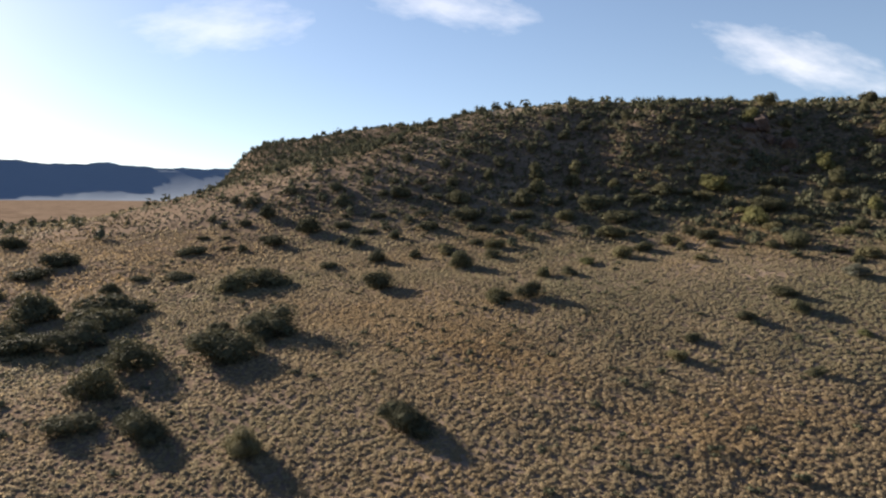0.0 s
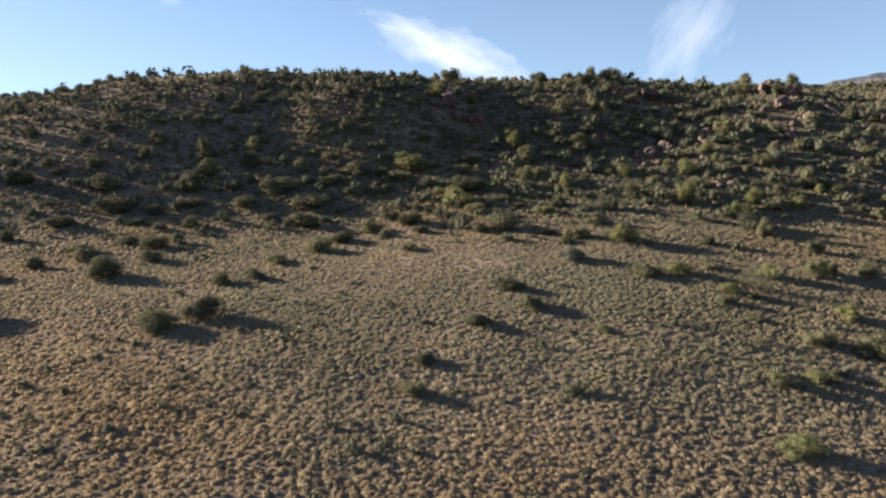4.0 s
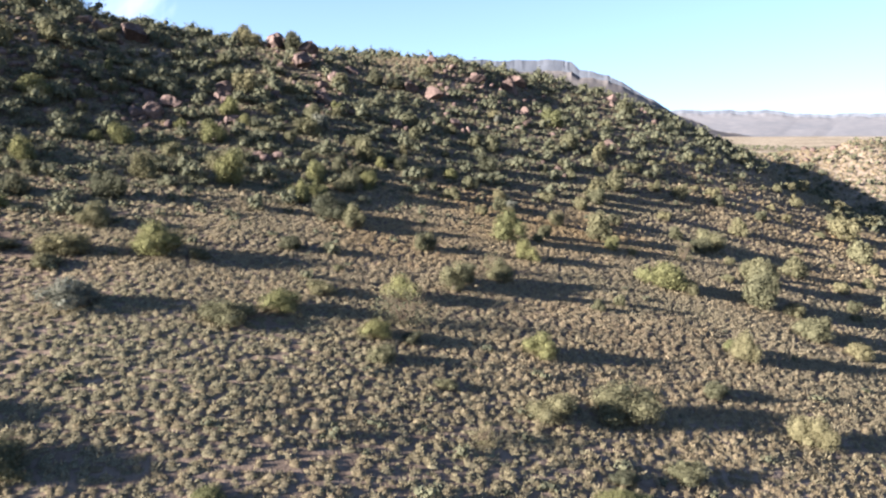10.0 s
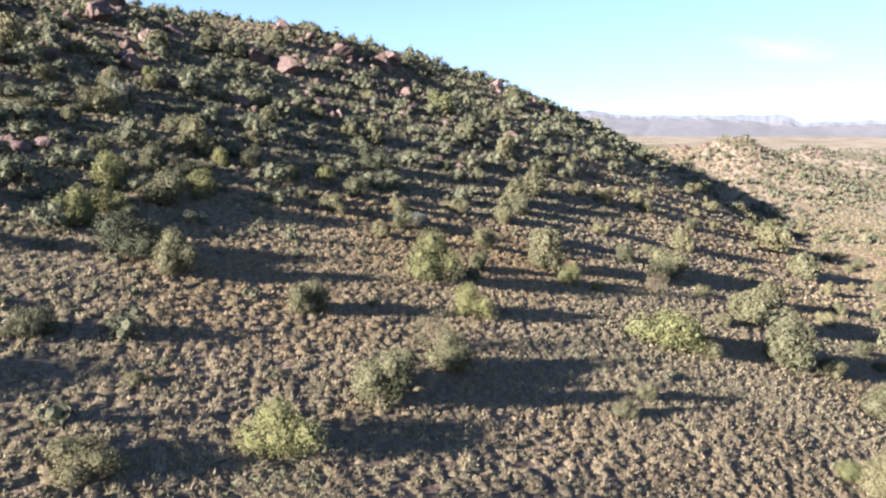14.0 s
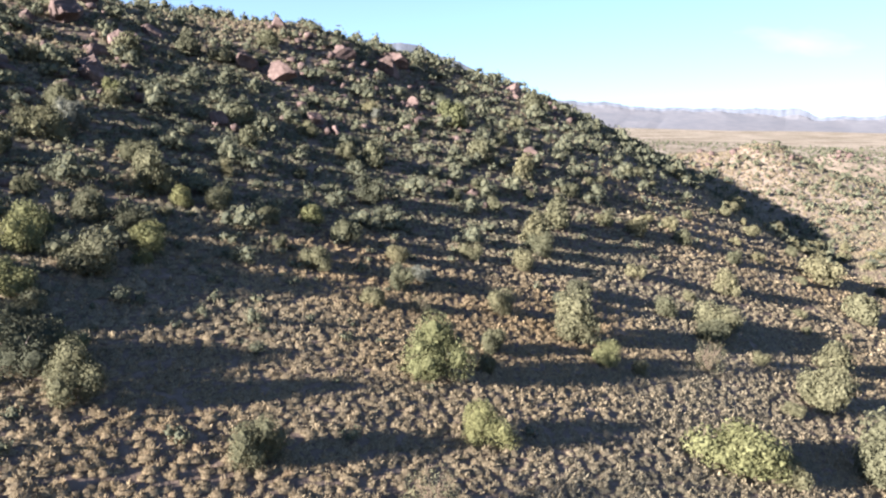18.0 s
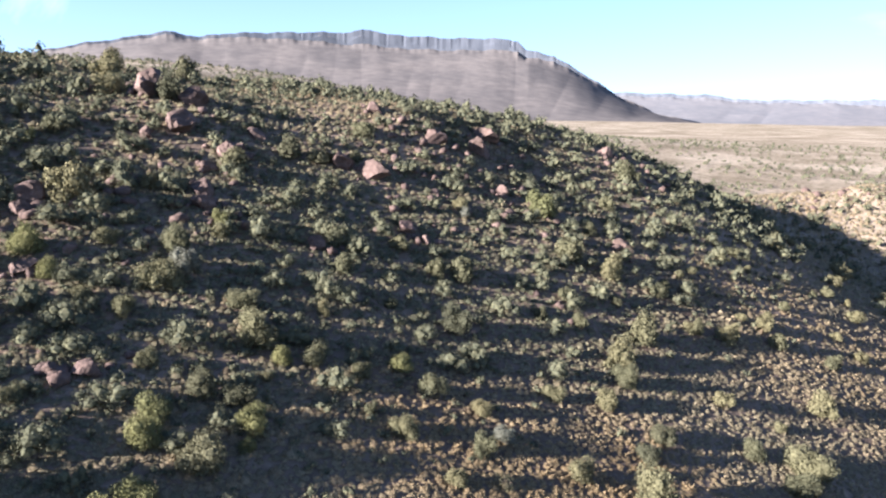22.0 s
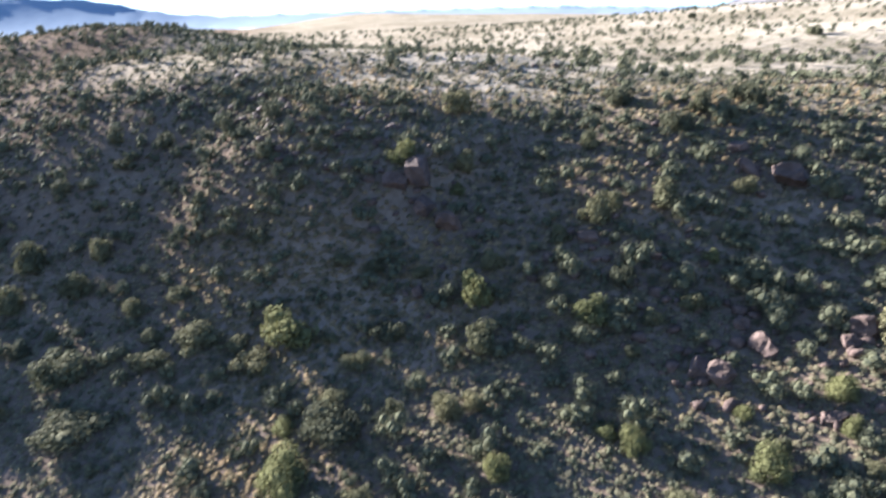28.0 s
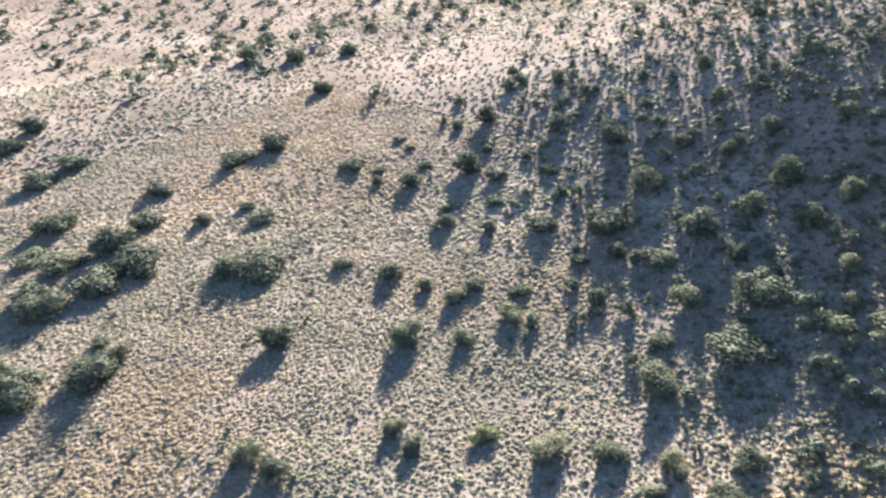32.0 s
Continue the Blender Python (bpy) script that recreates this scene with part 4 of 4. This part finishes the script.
rb = np.random.default_rng(99)
LOOKS = {
    "olive": (5, "rounded olive-green shrub among dry grass tufts", M_olive),
    "dark": (4, "dark green dense shrub casting a long shadow", M_dark),
    "green": (3, "bright yellow-green leafy shrub on the grassy slope", M_green),
    "grey": (2, "blue-grey leafy shrub on the grassy slope", M_grey),
}
KINDS = {}
for look_name, (count, words, leafy) in LOOKS.items():
    KINDS[look_name] = [bush("shrub", words, "shrub", leafy, rb, high=rb.uniform(1.2, 1.6), lumps=int(rb.integers(9, 20))) for _ in range(count)]
    KINDS[look_name + "_mid"] = [bush("shrub", words, "shrub", leafy, rb, high=rb.uniform(1.2, 1.6), leaves=3400, leaf=0.046, lumps=int(rb.integers(9, 16))) for _ in range(count)]
    KINDS[look_name + "_far"] = [bush("shrub", words, "shrub", leafy, rb, high=rb.uniform(1.15, 1.5), leaves=1300, leaf=0.078, lumps=int(rb.integers(7, 12))) for _ in range(3)]
DRIES = [bush("dry_shrub", "half-bare shrub of grey brown twigs with few leaves", "shrub", M_olive, rb, high=1.5, leaves=1500, leaf=0.03, twigs=10) for _ in range(2)]
USED = set()


def plant(look_name, spots, r):
    for x, y, rad in spots:
        gap = path_gap(np.array([(x, y)]))[0]
        kinds = DRIES if look_name == "dry" else KINDS[look_name + ("" if gap < 25 else "_mid" if gap < 45 else "_far")]
        k = int(r.integers(0, len(kinds)))
        z = float(ground_z(x, y))
        # squat on the open lower slope, taller against the hill
        low = float((1 - smooth(43, 56, x)) * (1 - smooth(96, 112, y)))
        squat, rad = 1 - 0.44 * low, rad * (1 + 0.2 * low)
        m = Matrix.LocRotScale((x, y, z - 0.04), Euler((r.normal() * 0.06, r.normal() * 0.06, r.uniform(0, 6.28))), 0.88 * rad * Vector((r.uniform(0.8, 1.2), r.uniform(0.8, 1.2), squat * r.uniform(0.95, 1.3))))
        ob = kinds[k]
        if ob.name in USED:
            copy_thing(ob, m @ Matrix.Diagonal((1 / ob.scale[0], 1 / ob.scale[1], 1 / ob.scale[2], 1)))
        else:
            USED.add(ob.name)
            ob.matrix_basis = m


plant("olive", OLIVE_A + OLIVE_B + OLIVE_C + OLIVE_D + OLIVE_E, rb)
plant("dark", DARK_A + DARK_B + DARK_C + DARK_D, rb)
plant("green", GREEN_A + GREEN_B, rb)
plant("grey", GREY, rb)
plant("dry", DRY, rb)
# smaller ones where the lower slope is thickly grown
more = scatter(72, 138, -10, 66, 4.9, 41)
more = more[(ground_z(more[:, 0], more[:, 1]) < 9) & clear_of(more, 1.8) & (more[:, 1] < 108 - 0.55 * more[:, 0] + 12) & (more[:, 1] > 36 - 0.36 * more[:, 0])]
more = more[np.argsort(path_gap(more))]
plant("olive", [(x, y, rb.uniform(0.45, 0.95)) for x, y in more[:80]], rb)
tagged(scrub("scrub", more[80:125], rb.uniform(0.6, 1.3, len(more[80:125])), M_olive, 500, 54, tall=0.68, leaf=0.09, lumps=8), "olive bushes thickly grown at the foot of the spur", "scrub", kind="stuff")
more = scatter(-30, 45, 92, 135, 6.5, 42)
more = more[clear_of(more, 2)]
plant("dark", [(x, y, rb.uniform(0.6, 1.3)) for x, y in more[:18]], rb)
tagged(scrub("scrub", more[18:45], rb.uniform(0.7, 1.5, len(more[18:45])), M_dark, 500, 53, tall=0.68, leaf=0.09, lumps=8), "dark bushes along the far shoulder of the slope", "scrub", kind="stuff")


for kinds in [*KINDS.values(), DRIES]:
    for ob in kinds:
        if ob.name not in USED:
            for child in list(ob.children):
                bpy.data.objects.remove(child)
            bpy.data.objects.remove(ob)


# ---- rocks ----
def rock_mesh(name, r, fine=2):
    """An angular boulder of radius 1 with worn faces."""
    bm = bmesh.new()
    bmesh.ops.create_icosphere(bm, subdivisions=fine, radius=1.0)
    planes = [(Vector(r.normal(size=3)).normalized(), r.uniform(0.4, 0.68)) for _ in range(9)]
    off = Vector(r.uniform(0, 50, 3))
    for v in bm.verts:
        v.co *= 1 + 0.3 * noise.noise(v.co * 1.4 + off)
        for nn, d in planes:
            over = v.co.dot(nn) - d
            if over > 0:
                v.co -= nn * over * 0.99
        v.co += Vector((1, 1, 1)) * 0.07 * noise.noise(v.co * 4 + off)
        v.co.z *= 0.8
    me = bpy.data.meshes.new(name)
    bm.to_mesh(me)
    bm.free()
    me.materials.append(M_rock)
    return me


ROCKS = [rock_mesh("boulder", rb, 3) for _ in range(6)]
for x, y, rad in BOULDERS_A + BOULDERS_B:
    ob = tagged(new("boulder", ROCKS[int(rb.integers(0, 6))]), "weathered reddish sandstone boulder on the bushy hillside", "boulder", "boulders on the hill")
    ob.matrix_basis = Matrix.LocRotScale((x, y, float(ground_z(x, y)) + 0.4 * rad), Euler(rb.normal(0, 0.35, 2).tolist() + [rb.uniform(0, 6.28)]), 1.2 * rad * Vector((1.15, rb.uniform(0.8, 1.1), rb.uniform(0.8, 1.2))))


def scree(name, p, size, r):
    kinds = []
    for _ in range(6):
        me = rock_mesh("stone", r, 1)
        kinds.append((np.array([v.co[:] for v in me.vertices]), np.array([f.vertices[:] for f in me.polygons])))
        bpy.data.meshes.remove(me)
    vs, fs, base = [], [], 0
    z = ground_z(p[:, 0], p[:, 1])
    for i in range(len(p)):
        v, f = kinds[i % 6]
        a = r.uniform(0, 6.28)
        c, s = math.cos(a), math.sin(a)
        vs.append(np.stack([p[i, 0] + (v[:, 0] * c - v[:, 1] * s) * size[i] * 1.2, p[i, 1] + (v[:, 0] * s + v[:, 1] * c) * size[i], z[i] + (v[:, 2] + 0.25) * size[i]], -1))
        fs.append(f + base)
        base += len(v)
    return mesh_object(name, np.concatenate(vs), np.concatenate(fs), M_rock, False)


st = scatter(30, 150, 40, 140, 1.15, 51)
cover = smooth(8, 14, ground_z(st[:, 0], st[:, 1])) * (1 - 0.9 * on_top(st)) * smooth(0.1, 0.55, clumpy(st, 5, 8))
st = st[rng.uniform(0, 1, len(st)) < cover * 0.8]
heads = np.repeat(np.array(BOULDERS_A + BOULDERS_B), 6, axis=0)
loose = len(st)
st = np.concatenate([st, heads[:, :2] + rb.normal(0, 1.6, (len(heads), 2)) * heads[:, 2:]])
broken = len(st)
kn = scatter(175, 310, -90, 40, 1.5, 52)
st = np.concatenate([st, kn[rng.uniform(0, 1, len(kn)) < 0.5 * smooth(6.5, 9, knolls(kn[:, 0], kn[:, 1]))]])
size = 0.16 + 0.6 * rng.uniform(0, 1, len(st)) ** 2.4
size[loose:broken] = 0.2 + 0.5 * rng.uniform(0, 1, broken - loose) ** 2
size[broken:] *= 1.6
tagged(scree("stones", st, size, rb), "loose reddish stones between the hillside bushes", "stone", kind="stuff")


# ---- clouds ----
def cloud_material():
    m = M_cloud
    m.use_nodes = True
    n, l = m.node_tree.nodes, m.node_tree.links
    out = n["Material Output"]
    n.remove(n["Principled BSDF"])
    em = n.new("ShaderNodeEmission")
    em.inputs["Color"].default_value, em.inputs["Strength"].default_value = (1.0, 0.97, 0.94, 1), 0.42
    clear = n.new("ShaderNodeBsdfTransparent")
    mx = n.new("ShaderNodeMixShader")
    info = n.new("ShaderNodeObjectInfo")
    tc = n.new("ShaderNodeTexCoord")
    mp = n.new("ShaderNodeMapping")
    mp.inputs["Location"].default_value, mp.inputs["Scale"].default_value = (-1, -1, 0), (2, 2, 0)
    l.new(tc.outputs["Generated"], mp.inputs["Vector"])
    ln = n.new("ShaderNodeVectorMath")
    ln.operation = "LENGTH"
    l.new(mp.outputs[0], ln.inputs[0])
    ns = noise_tex(n, l, 0.006, 8, 0.6)
    sc = n.new("ShaderNodeMapping")
    sc.inputs["Scale"].default_value = (0.5, 1.5, 1)
    l.new(tc.outputs["Object"], sc.inputs["Vector"])
    l.new(sc.outputs[0], ns.inputs["Vector"])
    a = n.new("ShaderNodeMath")
    a.operation = "SUBTRACT"
    l.new(ns.outputs[0], a.inputs[0])
    b = n.new("ShaderNodeMath")
    b.operation = "MULTIPLY"
    b.inputs[1].default_value = 0.55
    l.new(ln.outputs["Value"], b.inputs[0])
    l.new(b.outputs[0], a.inputs[1])
    r = ramp(n, [(0.0, (0, 0, 0)), (0.5, (1, 1, 1))])
    l.new(a.outputs[0], r.inputs[0])
    dens = n.new("ShaderNodeMath")
    dens.operation = "MULTIPLY"
    l.new(r.outputs[0], dens.inputs[0])
    l.new(info.outputs["Alpha"], dens.inputs[1])
    l.new(dens.outputs[0], mx.inputs[0])
    l.new(clear.outputs[0], mx.inputs[1])
    l.new(em.outputs[0], mx.inputs[2])
    l.new(mx.outputs[0], out.inputs[0])


cloud_material()
for az, el, wide_deg, tall_deg, tilt, dens in ((61.5, 9.9, 15, 4.2, -19, 0.5), (88, 15.0, 17, 4, -8, 0.4), (43, 10.5, 10, 6, 60, 0.22), (-17.5, 7.2, 9, 2.2, -6, 0.12), (105, 12.5, 14, 5, 10, 0.35)):
    w, h = 4500 * math.tan(radians(wide_deg)) / 2, 4500 * math.tan(radians(tall_deg)) / 2
    me = bpy.data.meshes.new("cloud")
    me.from_pydata([(-w, -h, 0), (w, -h, 0), (w, h, 0), (-w, h, 0)], [], [(0, 1, 2, 3)])
    me.materials.append(M_cloud)
    ob = tagged(new("cloud", me), "thin white wispy cloud in a pale blue sky", "cloud", kind="structure")
    ob.color = (1, 1, 1, dens)
    ob.visible_shadow = False
    eye = Vector((43, 45, 20))
    at = eye + 4500 * Vector((math.cos(radians(az)) * math.cos(radians(el)), math.sin(radians(az)) * math.cos(radians(el)), math.sin(radians(el))))
    ob.matrix_basis = look(at, at + (at - eye)) @ pose(0, 0, 0, 0, 0, tilt)
